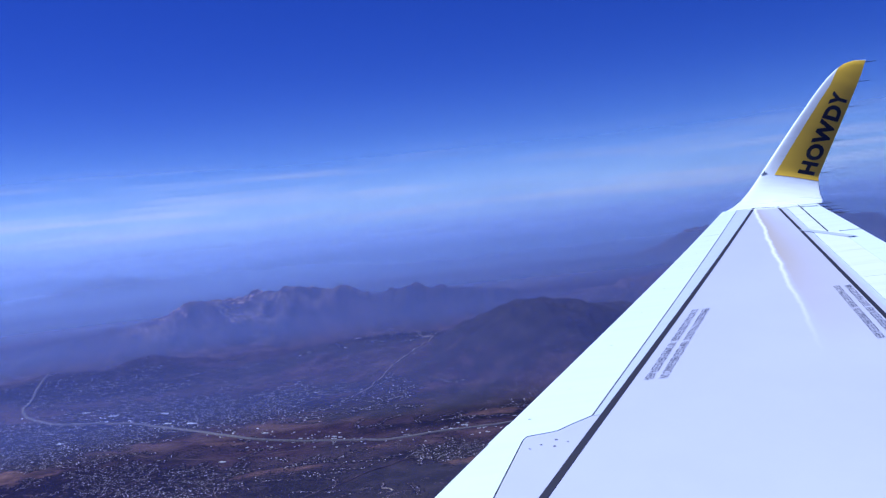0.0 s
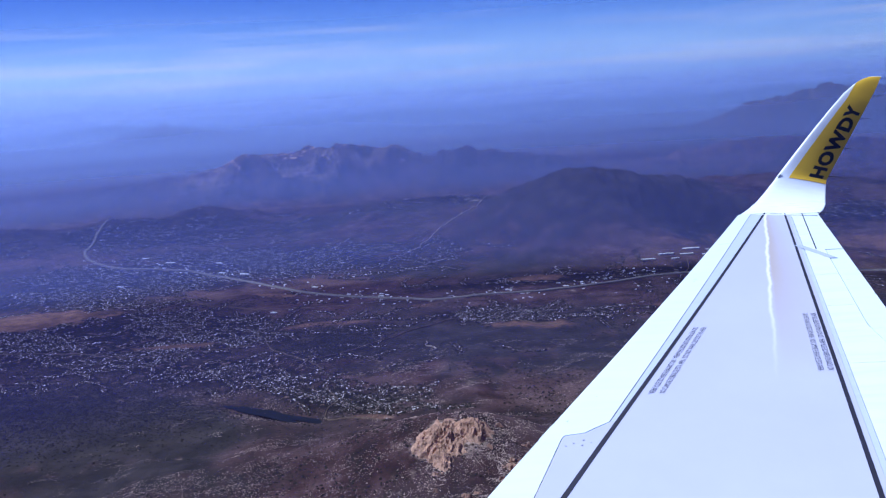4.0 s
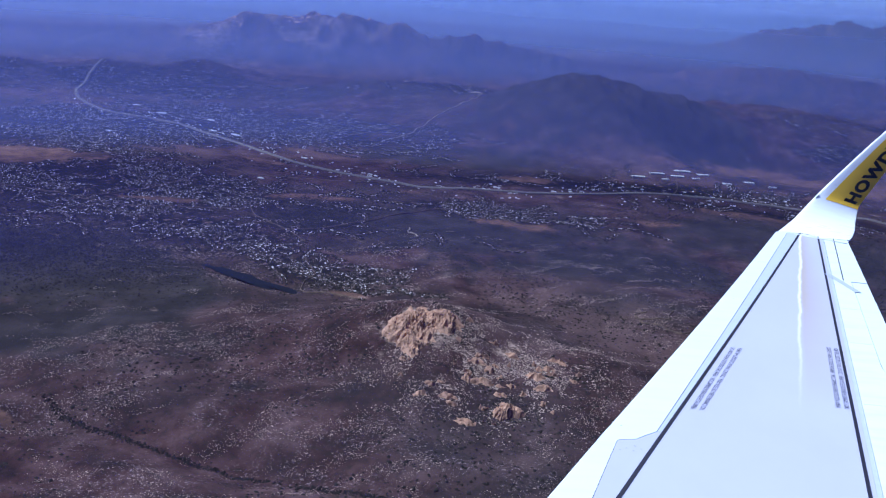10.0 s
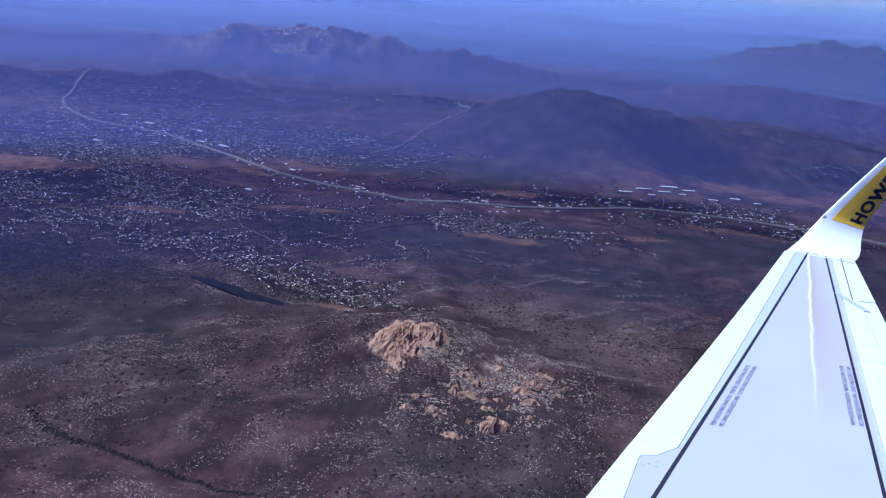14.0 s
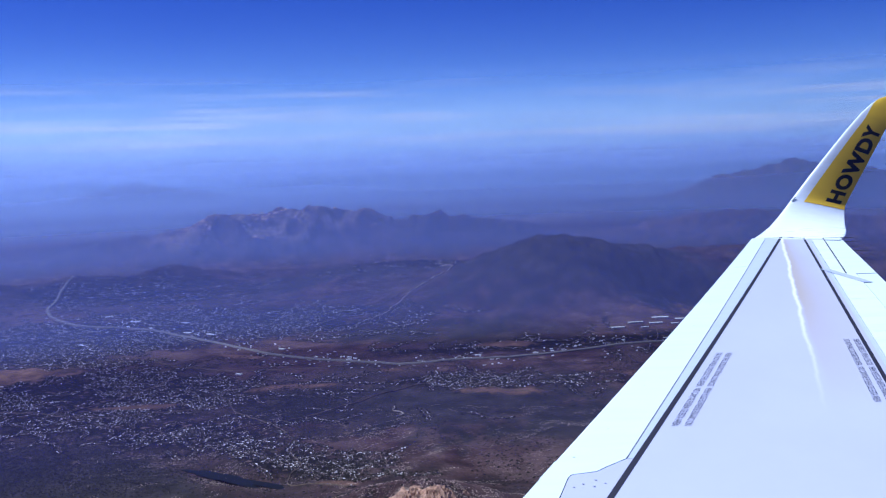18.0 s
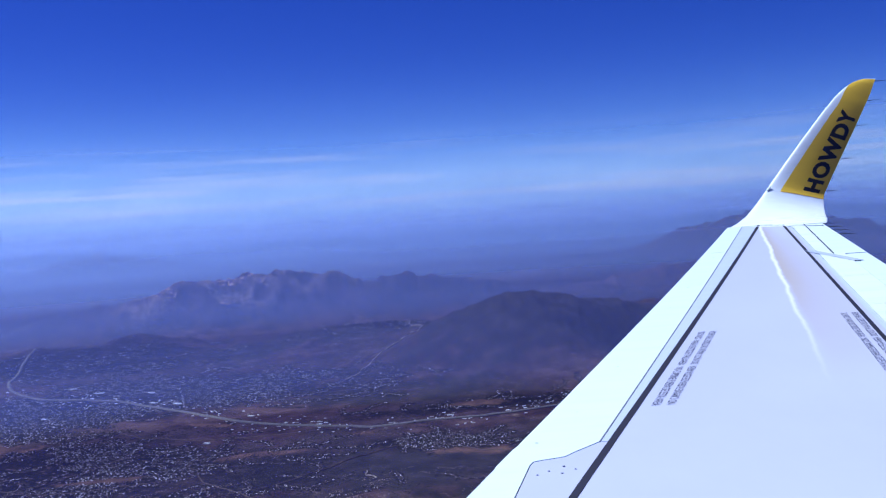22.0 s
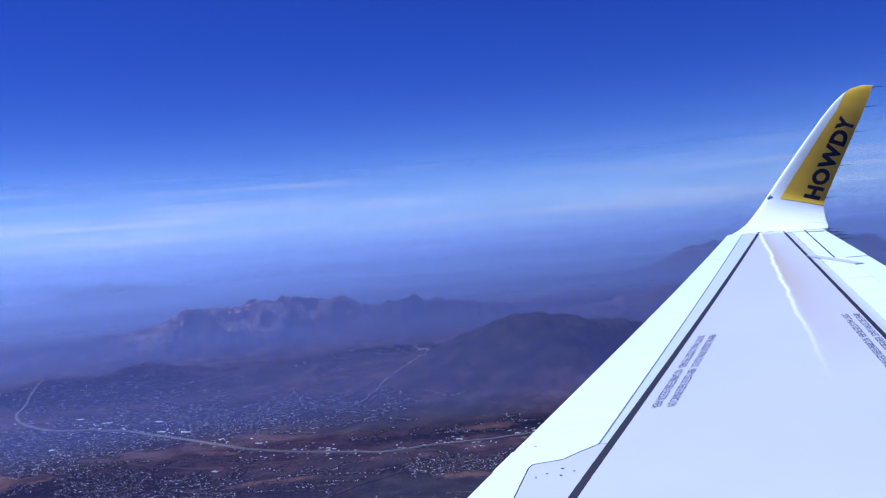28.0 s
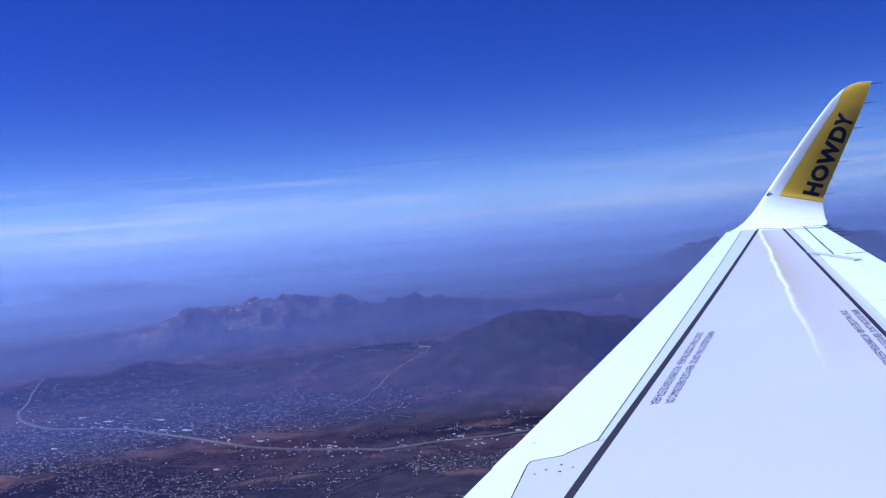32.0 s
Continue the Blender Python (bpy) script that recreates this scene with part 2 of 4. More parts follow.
drifts = ramp(m, noise_node(m, 0.045, 5, 0.65), (0.45, (0, 0, 0)), (0.6, (0.85, 0.85, 0.85)))
c = mix(m, calc(m, "MULTIPLY", drifts, ramp(m, grit, (0.56, (0, 0, 0)), (0.66, (1, 1, 1)))), c, (0.24, 0.17, 0.13))
pale = ramp(m, noise_node(m, 0.0045, 7, 0.7), (0.52, (0, 0, 0)), (0.62, (0.55, 0.55, 0.55)))
c = mix(m, pale, c, (0.085, 0.05, 0.037))
c = mix(m, 1.0, c, (1.36, 1.48, 1.9), "MULTIPLY")
cover = node(m, "ShaderNodeAttribute")
cover.attribute_name = "cover"
land_of = node(m, "ShaderNodeSeparateColor")
link(m, cover.outputs["Color"], land_of.inputs[0])
# lots, yards and tree rows of the town
lots = node(m, "ShaderNodeTexVoronoi", Scale=0.5)
link(m, coords(m, (1, 1, 0)), lots.inputs["Vector"])
lot_id = node(m, "ShaderNodeSeparateColor")
link(m, lots.outputs["Color"], lot_id.inputs[0])
lot = ramp(m, lot_id.outputs[0], (0.0, (0.006, 0.006, 0.005)), (0.6, (0.010, 0.008, 0.007)), (0.75, (0.022, 0.013, 0.011)), (0.9, (0.05, 0.029, 0.024)), (0.98, (0.13, 0.085, 0.07)))
lot = mix(m, ramp(m, fine, (0.42, (0.85, 0.85, 0.85)), (0.58, (0, 0, 0))), lot, (0.011, 0.011, 0.011))
c = mix(m, calc(m, "MULTIPLY", land_of.outputs[1], ramp(m, noise_node(m, 0.12, 4, 0.6), (0.22, (0, 0, 0)), (0.42, (1, 1, 1)))), c, lot)
grass = mix(m, ramp(m, noise_node(m, 0.09, 6, 0.7), (0.35, (0, 0, 0)), (0.62, (1, 1, 1))), (0.15, 0.086, 0.062), (0.065, 0.038, 0.03))
c = mix(m, land_of.outputs[0], c, grass)
rock = mix(m, ramp(m, noise_node(m, 0.3, 7, 0.8), (0.46, (0, 0, 0)), (0.56, (1, 1, 1))), (0.05, 0.032, 0.025), (0.5, 0.37, 0.29))
c = mix(m, land_of.outputs[2], c, rock)
# dark thicket colour, which also carries the shade of the left slope
c = mix(m, cover.outputs["Alpha"], c, mix(m, ramp(m, mid, (0.4, (0, 0, 0)), (0.7, (1, 1, 1))), (0.021, 0.0185, 0.019), (0.041, 0.034, 0.034)))
base(m, c)
bump(m, fine, 0.5, 1.2)

# fields: centre, radii, turn, strength
FIELDS = ((-310, 508, 58, 27, 10, 1.0), (190, 668, 64, 24, 2, 1.0), (270, 668, 60, 28, -8, 1.0), (94, 641, 30, 8, 6, 0.9), (-2, 577, 24, 8, 4, 0.9),
          (-66, 509, 13, 4, 4, 1.4), (73, 494, 16, 6, 20, 1.3), (-115, 475, 26, 6, 8, 1.0), (-4, 457, 26, 8, -6, 0.9), (-67, 327, 12, 2.6, -10, 1.6),
          (-140, 206, 9, 3, -20, 1.4), (-167, 555, 22, 7, -25, 0.9), (-190, 440, 30, 5, 12, 0.7), (-150, 600, 30, 7, -20, 0.6), (130, 540, 40, 5, -10, 0.7))
TOWNS = ((2700, -240, 460, 115, 62, -12, 81, 0.4), (2800, -195, 690, 110, 56, -15, 82, 0.42), (210, -92, 352, 28, 10, -26, 83, 0.3),
         (240, -155, 392, 50, 20, -22, 84, 0.45), (500, 225, 760, 90, 30, 5, 85, 0.4), (560, 50, 578, 130, 12, 8, 86, 0.35),
         (420, -20, 478, 50, 14, -8, 87, 0.45), (1000, -370, 840, 120, 60, 10, 88, 0.45), (220, -80, 872, 60, 16, 0, 89, 0.3), (1700, -330, 600, 80, 62, -10, 90, 0.4),
         (1000, -300, 640, 90, 50, -20, 91, 0.4), (300, 140, 548, 60, 9, -4, 92, 0.4))


def land_cover(x, y, z):
    """How far the ground is field, town, bare rock or thicket (with painted slope shade), each 0 to 1."""
    wob = fbm(x, y, 26, 131, 4) - 0.5 + 0.6 * (fbm(x, y, 5, 135, 3) - 0.5)
    field, built = np.zeros_like(x), np.zeros_like(x)
    for cx, cy, rx, ry, turn, k in FIELDS:
        field = np.maximum(field, np.clip((bell(x, y, cx, cy, rx, ry, turn) - 0.4 + 0.9 * wob) * 5, 0, 1) * min(1, k))
    for _, cx, cy, rx, ry, turn, _, _ in TOWNS:
        built = np.maximum(built, np.clip((bell(x, y, cx, cy, 1.25 * rx, 1.35 * ry, turn) - 0.3 + 0.8 * wob) * 2.2, 0, 1))
    built = built * np.clip((15 + 16 * (y > 800) - z) / 4, 0, 1)
    crag = fbm(x, y, 45, 141, 5, 0.6, True)
    bare = np.clip((crag - 0.63) * 4, 0, 0.4) * np.clip((y - 980) / 60, 0, 1) * np.clip((z - 14) / 16, 0, 1) * np.clip((1500 - y) / 200, 0, 1) * np.clip((-140 - x) / 80, 0, 1) * np.clip((x + 470) / 60, 0, 1)
    knoll = np.maximum(0.8 * bell(x, y, -31, 271, 15, 13, 10), 0.25 * bell(x, y, -4, 256, 34, 26, -25))
    bare = np.maximum(bare, np.clip((knoll - 0.45 + 1.0 * wob + 0.5 * (fbm(x, y, 6, 151, 3) - 0.5)) * 4, 0, 1))
    # first bell: chaparral slope lying in shade, its shade put into the colour
    thick = np.maximum(bell(x, y, -235, 335, 135, 52, -14, 4), bell(x, y, -104, 436, 40, 34, 10, 3))
    for cx, cy, rx, ry, turn, k in ((44, 735, 150, 95, 0, 0.85), (-165, 275, 110, 36, -18, 0.66), (-140, 870, 170, 55, 5, 0.75), (10, 430, 130, 70, 0, 0.72), (150, 470, 120, 60, 0, 0.7), (-60, 620, 90, 30, 0, 0.7)):
        thick = np.maximum(thick, k * bell(x, y, cx, cy, rx, ry, turn, 4))
    thick = np.clip((thick - 0.36 + 0.9 * wob) * 3.5, 0, 0.95) * (1 - field) * (1 - built)
    return field, built, bare, thick


dep = np.radians(np.concatenate([np.linspace(80, 44, 10, endpoint=False), np.linspace(44, 12, 230, endpoint=False), np.linspace(12, 1.4, 330)]))
radii = EYE / np.tan(dep)
azim = np.radians(np.concatenate([np.arange(-180, -48, 4.0), np.arange(-48, 48, 0.115), np.arange(48, 180, 4.0)]))
A, R = np.meshgrid(azim, radii)
X, Y = R * np.sin(A), R * np.cos(A)
verts = np.stack([X, Y, ground(X, Y)], -1).reshape(-1, 3)
faces = grid_faces(len(radii), len(azim), True)
verts = np.vstack([verts, [[0, 0, height(0, 0)]]])
ground_ob = thing("ground", mesh_from("ground", verts, faces[:, ::-1]), soil, "dry brown scrub valley with hills reaching the hazy horizon", "ground", "structure")
layer = ground_ob.data.attributes.new("cover", "FLOAT_COLOR", "POINT")
kinds = land_cover(verts[:, 0], verts[:, 1], verts[:, 2])
layer.data.foreach_set("color", np.stack(kinds, -1).astype(np.float32).ravel())


def patch(name, cx, cy, rx, ry, turn, mat, label, category, seed, rough=0.35, lift=0.25, level=None):
    """A piece of land with an uneven outline, laid on the ground."""
    n, k = 9, 48
    a = np.linspace(0, 2 * math.pi, k, endpoint=False)
    edge = 1 + rough * (fbm(np.cos(a) * 2 + seed, np.sin(a) * 2, 1.0, seed, 4) - 0.5) * 2
    s = np.linspace(0.02, 1, n)[:, None] * edge[None]
    u, v = s * np.cos(a) * rx, s * np.sin(a) * ry
    c, w = math.cos(radians(turn)), math.sin(radians(turn))
    x, y = cx + u * c - v * w, cy + u * w + v * c
    z = ground(x, y) + lift if level is None else np.full_like(x, level)
    f = grid_faces(n, k, True)
    return thing(name, mesh_from(name, np.stack([x, y, z], -1).reshape(-1, 3), f), mat, label, category, "structure")


def ribbon(name, points, width, mat, label, category, lift=0.3, bend=0.0, seed=1):
    """A road along a line of points, laid on the ground."""
    p = np.array(points, float)
    t = np.arange(len(p))
    tt = np.linspace(0, len(p) - 1, (len(p) - 1) * 14 + 1)
    i = np.clip(tt.astype(int), 0, len(p) - 2)
    s = (tt - i)[:, None]
    p0, p1, p2, p3 = p[np.maximum(i - 1, 0)], p[i], p[i + 1], p[np.minimum(i + 2, len(p) - 1)]
    q = 0.5 * (2 * p1 + (p2 - p0) * s + (2 * p0 - 5 * p1 + 4 * p2 - p3) * s ** 2 + (3 * p1 - p0 - 3 * p2 + p3) * s ** 3)
    d = np.gradient(q, axis=0)
    d /= np.linalg.norm(d, axis=1)[:, None] + 1e-9
    side = np.stack([-d[:, 1], d[:, 0]], 1)
    if bend:
        q = q + side * ((fbm(tt * 1.7, tt * 0 + seed, 1.0, seed, 3) - 0.5) * bend)[:, None]
    cols = np.array([-0.5, -0.46, 0.46, 0.5]) * width
    xy = q[:, None] + side[:, None] * cols[None, :, None]
    z = ground(xy[..., 0], xy[..., 1]).max(1, keepdims=True) + np.array([-0.4, lift, lift, -0.4])[None]
    v = np.concatenate([xy, z[..., None]], -1).reshape(-1, 3)
    return thing(name, mesh_from(name, v, grid_faces(len(q), 4)[:, ::-1]), mat, label, category, "structure")


def land(name, a, b, size, rough=0.95):
    m = material(name, a, rough)
    m.node_tree.nodes["Principled BSDF"].inputs["Specular IOR Level"].default_value = 0.06 if rough > 0.9 else 0.3
    n = noise_node(m, size, 6, 0.65)
    g = noise_node(m, size * 9, 4, 0.7)
    c = mix(m, ramp(m, n, (0.35, (0, 0, 0)), (0.65, (1, 1, 1))), a, b)
    base(m, mix(m, ramp(m, g, (0.3, (0.5, 0.5, 0.5)), (0.5, (0, 0, 0))), c, (0.017, 0.0155, 0.0135)))
    return m


asphalt = land("pale_concrete_road", (0.17, 0.15, 0.142), (0.1, 0.09, 0.086), 0.35)
dirt_road = land("dirt_road", (0.15, 0.11, 0.085), (0.07, 0.052, 0.042), 0.3)
water = material("lake_water", (0.010, 0.011, 0.016), 0.5)
water.node_tree.nodes["Principled BSDF"].inputs["Specular IOR Level"].default_value = 0.03
bump(water, noise_node(water, 0.8, 3), 0.06, 0.2)

LAKE_Z = height(-113, 338) + 0.9
patch("lake", -113, 338, 28, 3.6, -26, water, "narrow dark lake below the houses", "lake", 21, 0.8, 0, LAKE_Z)

FREEWAY = ((-470, 985), (-440, 870), (-405, 765), (-372, 712), (-335, 679), (-272, 660), (-235, 629), (-191, 594), (-152, 562), (-113, 543), (-80, 531), (-52, 526), (-5, 538), (30, 551), (66, 566), (103, 575), (139, 576), (187, 571), (260, 548), (340, 495), (430, 410))
ribbon("freeway", FREEWAY, 2.9, asphalt, "pale concrete freeway crossing the valley", "road", 0.7)
ROADS = (
    ((-150, 480), (-150, 455), (-128, 420), (-100, 392)), ((-230, 420), (-215, 440), (-205, 470), (-190, 500)),
    ((-60, 432), (-58, 424), (-53, 418), (-55, 410)), ((-125, 395), (-100, 420), (-70, 450), (-40, 478)),
    ((-58, 920), (-66, 860), (-60, 830), (-72, 800), (-66, 770), (-85, 720), (-97, 665)), ((-130, 868), (-100, 880), (-58, 890), (-20, 880)),
    ((108, 560), (96, 535), (74, 500)), ((50, 342), (46, 334), (57, 326), (73, 323)), ((46, 334), (55, 336), (64, 345)),
    ((-250, 600), (-220, 540), (-180, 520), (-120, 520), (-70, 530)), ((-330, 440), (-260, 430), (-200, 420), (-150, 440)),
    ((-95, 372), (-86, 350), (-82, 330), (-60, 325)), ((-15, 500), (-25, 475), (-8, 460), (10, 455)),
    ((-160, 640), (-130, 680), (-100, 720), (-60, 740)), ((92, 575), (112, 640), (165, 655), (230, 650)),
)
pale_track = land("pale_graded_track", (0.4, 0.33, 0.29), (0.16, 0.13, 0.11), 0.25)
for k, line in enumerate(ROADS):
    if k in (2, 4, 5):
        ribbon("graded_track", line, 0.5 if k > 2 else 0.3, pale_track, "pale graded track climbing in bends", "road", 0.5, 34 if k > 2 else 8, k + 5)
    else:
        ribbon("country_road", line, 0.36, dirt_road, "narrow pale road winding through the valley", "road", 0.4, 10, k + 5)

# ---- rocks, shrubs, houses ----
granite = land("weathered_granite", (0.54, 0.33, 0.21), (0.27, 0.165, 0.11), 0.45, 0.9)
rubble = land("granite_rubble", (0.5, 0.38, 0.3), (0.27, 0.2, 0.155), 0.3, 0.9)
shrub_green = land("dark_chaparral", (0.018, 0.017, 0.016), (0.03, 0.026, 0.024), 0.3)
OCTA = np.array([(1, 0, 0), (0, 1, 0), (-1, 0, 0), (0, -1, 0), (0, 0, 1), (0, 0, -0.6)], float)
OCTA_F = np.array([(0, 1, 4), (1, 2, 4), (2, 3, 4), (3, 0, 4), (1, 0, 5), (2, 1, 5), (3, 2, 5), (0, 3, 5)])


def scatter(name, xy, size, mat, label, category, rng, flat=0.7):
    """Many small uneven lumps on the ground, as one mesh."""
    n = len(xy)
    z = ground(xy[:, 0], xy[:, 1])
    shape = OCTA[None] * (1 + 0.55 * (rng.random((n, 6, 1)) - 0.5)) * size[:, None, None]
    shape[..., 2] *= flat
    shape[..., 0] *= 1 + 0.8 * rng.random((n, 1))
    a = rng.random(n) * 6.283
    ca, sa = np.cos(a)[:, None], np.sin(a)[:, None]
    v = np.stack([shape[..., 0] * ca - shape[..., 1] * sa + xy[:, :1], shape[..., 0] * sa + shape[..., 1] * ca + xy[:, 1:2], shape[..., 2] + z[:, None]], -1)
    f = (np.arange(n)[:, None, None] * 6 + OCTA_F[None]).reshape(-1, 3)
    return thing(name, mesh_from(name, v.reshape(-1, 3), f, False), mat, label, category, "stuff")


rng = np.random.default_rng(7)


def clustered(n, x0, x1, y0, y1, size, seed, cut):
    """Points in a rectangle, kept where a noise is high, so that they gather in drifts."""
    xy = np.stack([rng.uniform(x0, x1, n), rng.uniform(y0, y1, n)], 1)
    return xy[fbm(xy[:, 0], xy[:, 1], size, seed, 4) > cut + 0.25 * (rng.random(n) - 0.35)]


def outcrop(name, cx, cy, rx, ry, h, turn, seed, label, n=70, k=180):
    """A bare dome of cracked rock sunk into the slope."""
    a = np.linspace(0, 2 * math.pi, k, endpoint=False)
    s = np.linspace(0.01, 1, n)[:, None] * (1 + 1.1 * (fbm(np.cos(a) * 3 + seed, np.sin(a) * 2, 1.0, seed, 4) - 0.5))[None]
    u, v = s * np.cos(a) * rx, s * np.sin(a) * ry
    c, w = math.cos(radians(turn)), math.sin(radians(turn))
    x, y = cx + u * c - v * w, cy + u * w + v * c
    rise = np.clip(1 - np.linspace(0, 1, n)[:, None] ** 2.2, 0, 1)
    # slabs stepped along the joints, higher on the sunny western side
    slant = 1 - 0.35 * np.clip(u / rx, -1, 1)
    block = np.floor((fbm(x, y, 5.0, seed, 4, 0.6) + 0.25 * fbm(x + y, (x - y) * 0.3, 3.0, seed + 3, 3)) * 8) / 9
    z = ground(x, y) + h * rise * slant * (0.2 + 0.75 * block) + (fbm(x, y, 2.4, seed + 5, 4, 0.6, True) - 0.6) * 3.4 * rise - 1.6 * (1 - rise)
    x = x + (fbm(x, y, 1.6, seed + 7, 3) - 0.5) * 1.3
    y = y + (fbm(x, y, 1.6, seed + 9, 3) - 0.5) * 1.3
    return thing(name, mesh_from(name, np.stack([x, y, z], -1).reshape(-1, 3), grid_faces(n, k, True), False), granite, label, "rock")


outcrop("rock_outcrop", -33, 269, 9.5, 11, 5.6, 8, 91, "bare tan granite knoll standing over the scrub")
outcrop("rock_outcrop", -22, 274, 8, 6, 3.4, -20, 93, "rubbly tan granite ledge beside the knoll", 44, 120)
outcrop("rock_outcrop", 0, 240, 6, 3.6, 3.4, 15, 95, "pale granite outcrop low on the slope", 40, 100)
for k in range(54):
    a, q = rng.random() * 6.283, rng.random() ** 0.7
    x, y = -6 + 31 * q * math.cos(a), 258 + 25 * q * math.sin(a)
    if (x + 33) ** 2 + (y - 269) ** 2 > 110:
        size = 0.8 + 2.2 * rng.random() ** 2
        outcrop("rock_outcrop", x, y, size * (1.2 + rng.random()), size * 0.8, 0.5 + 0.9 * rng.random(), -25 + 40 * rng.random(), 200 + k, "low tan granite outcrop among the scrub", 14, 34)
near = np.stack([rng.uniform(-190, 90, 420000), rng.uniform(150, 430, 420000)], 1)
along, across = near @ (0.82, 0.57), near @ (-0.57, 0.82)
vein = fbm(along / 3.2, across, 9, 61, 4, 0.6, True) + 0.5 * (fbm(near[:, 0], near[:, 1], 45, 63, 3) - 0.5)
near = near[vein + 0.35 * (fbm(near[:, 0], near[:, 1], 12, 69, 3) - 0.5) > 0.70 + 0.23 * rng.random(len(near))]
scatter("boulders", near, 0.05 + 0.15 * rng.random(len(near)) ** 5, rubble, "pale granite boulders strewn over the scrub slopes", "boulder", rng)
hilltop = np.stack([rng.normal(-8, 20, 30000), rng.normal(260, 15, 30000)], 1)
hilltop = hilltop[fbm(hilltop[:, 0], hilltop[:, 1], 7, 67, 4, 0.6) > 0.52]
scatter("boulders", hilltop, 0.05 + 0.26 * rng.random(len(hilltop)) ** 6, rubble, "pale granite boulders around the rocky knoll", "boulder", rng)
crest = np.stack([rng.uniform(-440, -170, 5000), rng.uniform(1050, 1230, 5000)], 1)
crest = crest[(ground(crest[:, 0], crest[:, 1]) > 30) & (fbm(crest[:, 0], crest[:, 1], 38, 65, 4, 0.6) > 0.56)]
scatter("boulders", crest, 0.5 + 2.0 * rng.random(len(crest)) ** 4, granite, "pale granite slabs along the mountain crest", "boulder", rng)
bush = clustered(60000, -260, 200, 150, 560, 30, 71, 0.52)
scatter("shrubs", bush, 0.2 + 0.45 * rng.random(len(bush)) ** 2, shrub_green, "dark chaparral shrubs covering the slopes", "shrub", rng)


# dark chaparral crowded in to deepen the shade painted on the slope
shade_side = np.stack([np.where(np.arange(34000) % 4 > 0, rng.normal(-222, 52, 34000), rng.normal(-104, 18, 34000)), np.where(np.arange(34000) % 4 > 0, rng.normal(338, 22, 34000), rng.normal(432, 20, 34000))], 1)
scatter("shrubs", shade_side, 0.15 + 0.4 * rng.random(34000) ** 2, shrub_green, "dense dark chaparral on a shaded slope", "shrub", rng)


# trees along the dry gully
GULLY_X, GULLY_Y = (-135, -100, -66, -24), (220, 208, 197, 190)
gully = np.linspace(0, 1, 1700)
gully = np.stack([np.interp(gully, (0, 0.3, 0.6, 1), GULLY_X), np.interp(gully, (0, 0.3, 0.6, 1), GULLY_Y)], 1)
gully = gully + rng.normal(0, 0.8, gully.shape) * (0.4 + fbm(gully[:, 0], gully[:, 1], 9, 173, 3))[:, None] + ((fbm(gully[:, 0], gully[:, 1], 30, 171, 4) - 0.5) * 10)[:, None] * (0.25, 1.0)
gully = gully[fbm(gully[:, 0], gully[:, 1], 6, 175, 3) > 0.33]
scatter("shrubs", gully, 0.14 + 0.3 * rng.random(len(gully)) ** 2, shrub_green, "dark trees lining a dry gully", "shrub", rng, 0.9)


def street_lines(steps=26, pace=1.0):
    """Winding side streets of all the towns: points and headings, street by street."""
    start, head = [], []
    for n, cx, cy, rx, ry, turn, seed, cut in TOWNS:
        k = n // 4
        q = rng.normal(0, 0.58, (k, 2)) * (rx, ry)
        c, s = math.cos(radians(turn)), math.sin(radians(turn))
        start.append(np.stack([cx + q[:, 0] * c - q[:, 1] * s, cy + q[:, 0] * s + q[:, 1] * c], 1))
        head.append(radians(turn) + rng.choice([0, 0, math.pi / 2], k) + rng.normal(0, 0.35, k))
    p, a = np.vstack(start), np.concatenate(head)
    keep = fbm(p[:, 0], p[:, 1], 34, 181, 3) > 0.48
    p, a = p[keep], a[keep]
    line, way, curve = [], [], rng.normal(0, 0.05, len(p))
    for _ in range(steps):
        line.append(p)
        way.append(a)
        curve = 0.8 * curve + rng.normal(0, 0.05, len(p))
        a = a + curve
        p = p + pace * np.stack([np.cos(a), np.sin(a)], 1)
    return np.stack(line, 1), np.stack(way, 1)


def buildable(xy, margin=3.6):
    """Low ground that is no field and lies clear of the freeway."""
    x, y = xy[..., 0].ravel(), xy[..., 1].ravel()
    ok = (ground(x, y) < 13 + 16 * (y > 800)) & (land_cover(x, y, np.zeros_like(x))[0] < 0.4)
    for (x0, y0), (x1, y1) in zip(FREEWAY[:-1], FREEWAY[1:]):
        d = np.array([x1 - x0, y1 - y0])
        s = np.clip(((x - x0) * d[0] + (y - y0) * d[1]) / (d @ d), 0, 1)
        ok &= np.hypot(x - x0 - s * d[0], y - y0 - s * d[1]) > margin
    ok &= ~((np.abs(x + 113) < 38) & (np.abs(y - 338 + 0.49 * (x + 113)) < 6))
    return ok.reshape(xy.shape[:-1])


street, way = street_lines()
open_land = buildable(street)
normal = np.stack([-np.sin(way), np.cos(way)], -1)
half = 0.12 + 0.1 * rng.random((len(street), 1, 1))
edge = np.stack([street - normal * half, street + normal * half], 2)
edge_z = ground(edge[..., 0], edge[..., 1]).max(2, keepdims=True).repeat(2, 2) + 0.22
strip = grid_faces(street.shape[1], 2)
quads = (np.arange(len(street))[:, None, None] * street.shape[1] * 2 + strip[None])
quads = quads[open_land[:, :-1] & open_land[:, 1:]]
street_mat = land("side_street", (0.085, 0.064, 0.054), (0.045, 0.034, 0.03), 0.2)
thing("side_streets", mesh_from("side_streets", np.concatenate([edge, edge_z[..., None]], -1).reshape(-1, 3), quads[:, ::-1]), street_mat, "narrow winding streets between the houses", "road", "stuff")
plots, turns = [], []
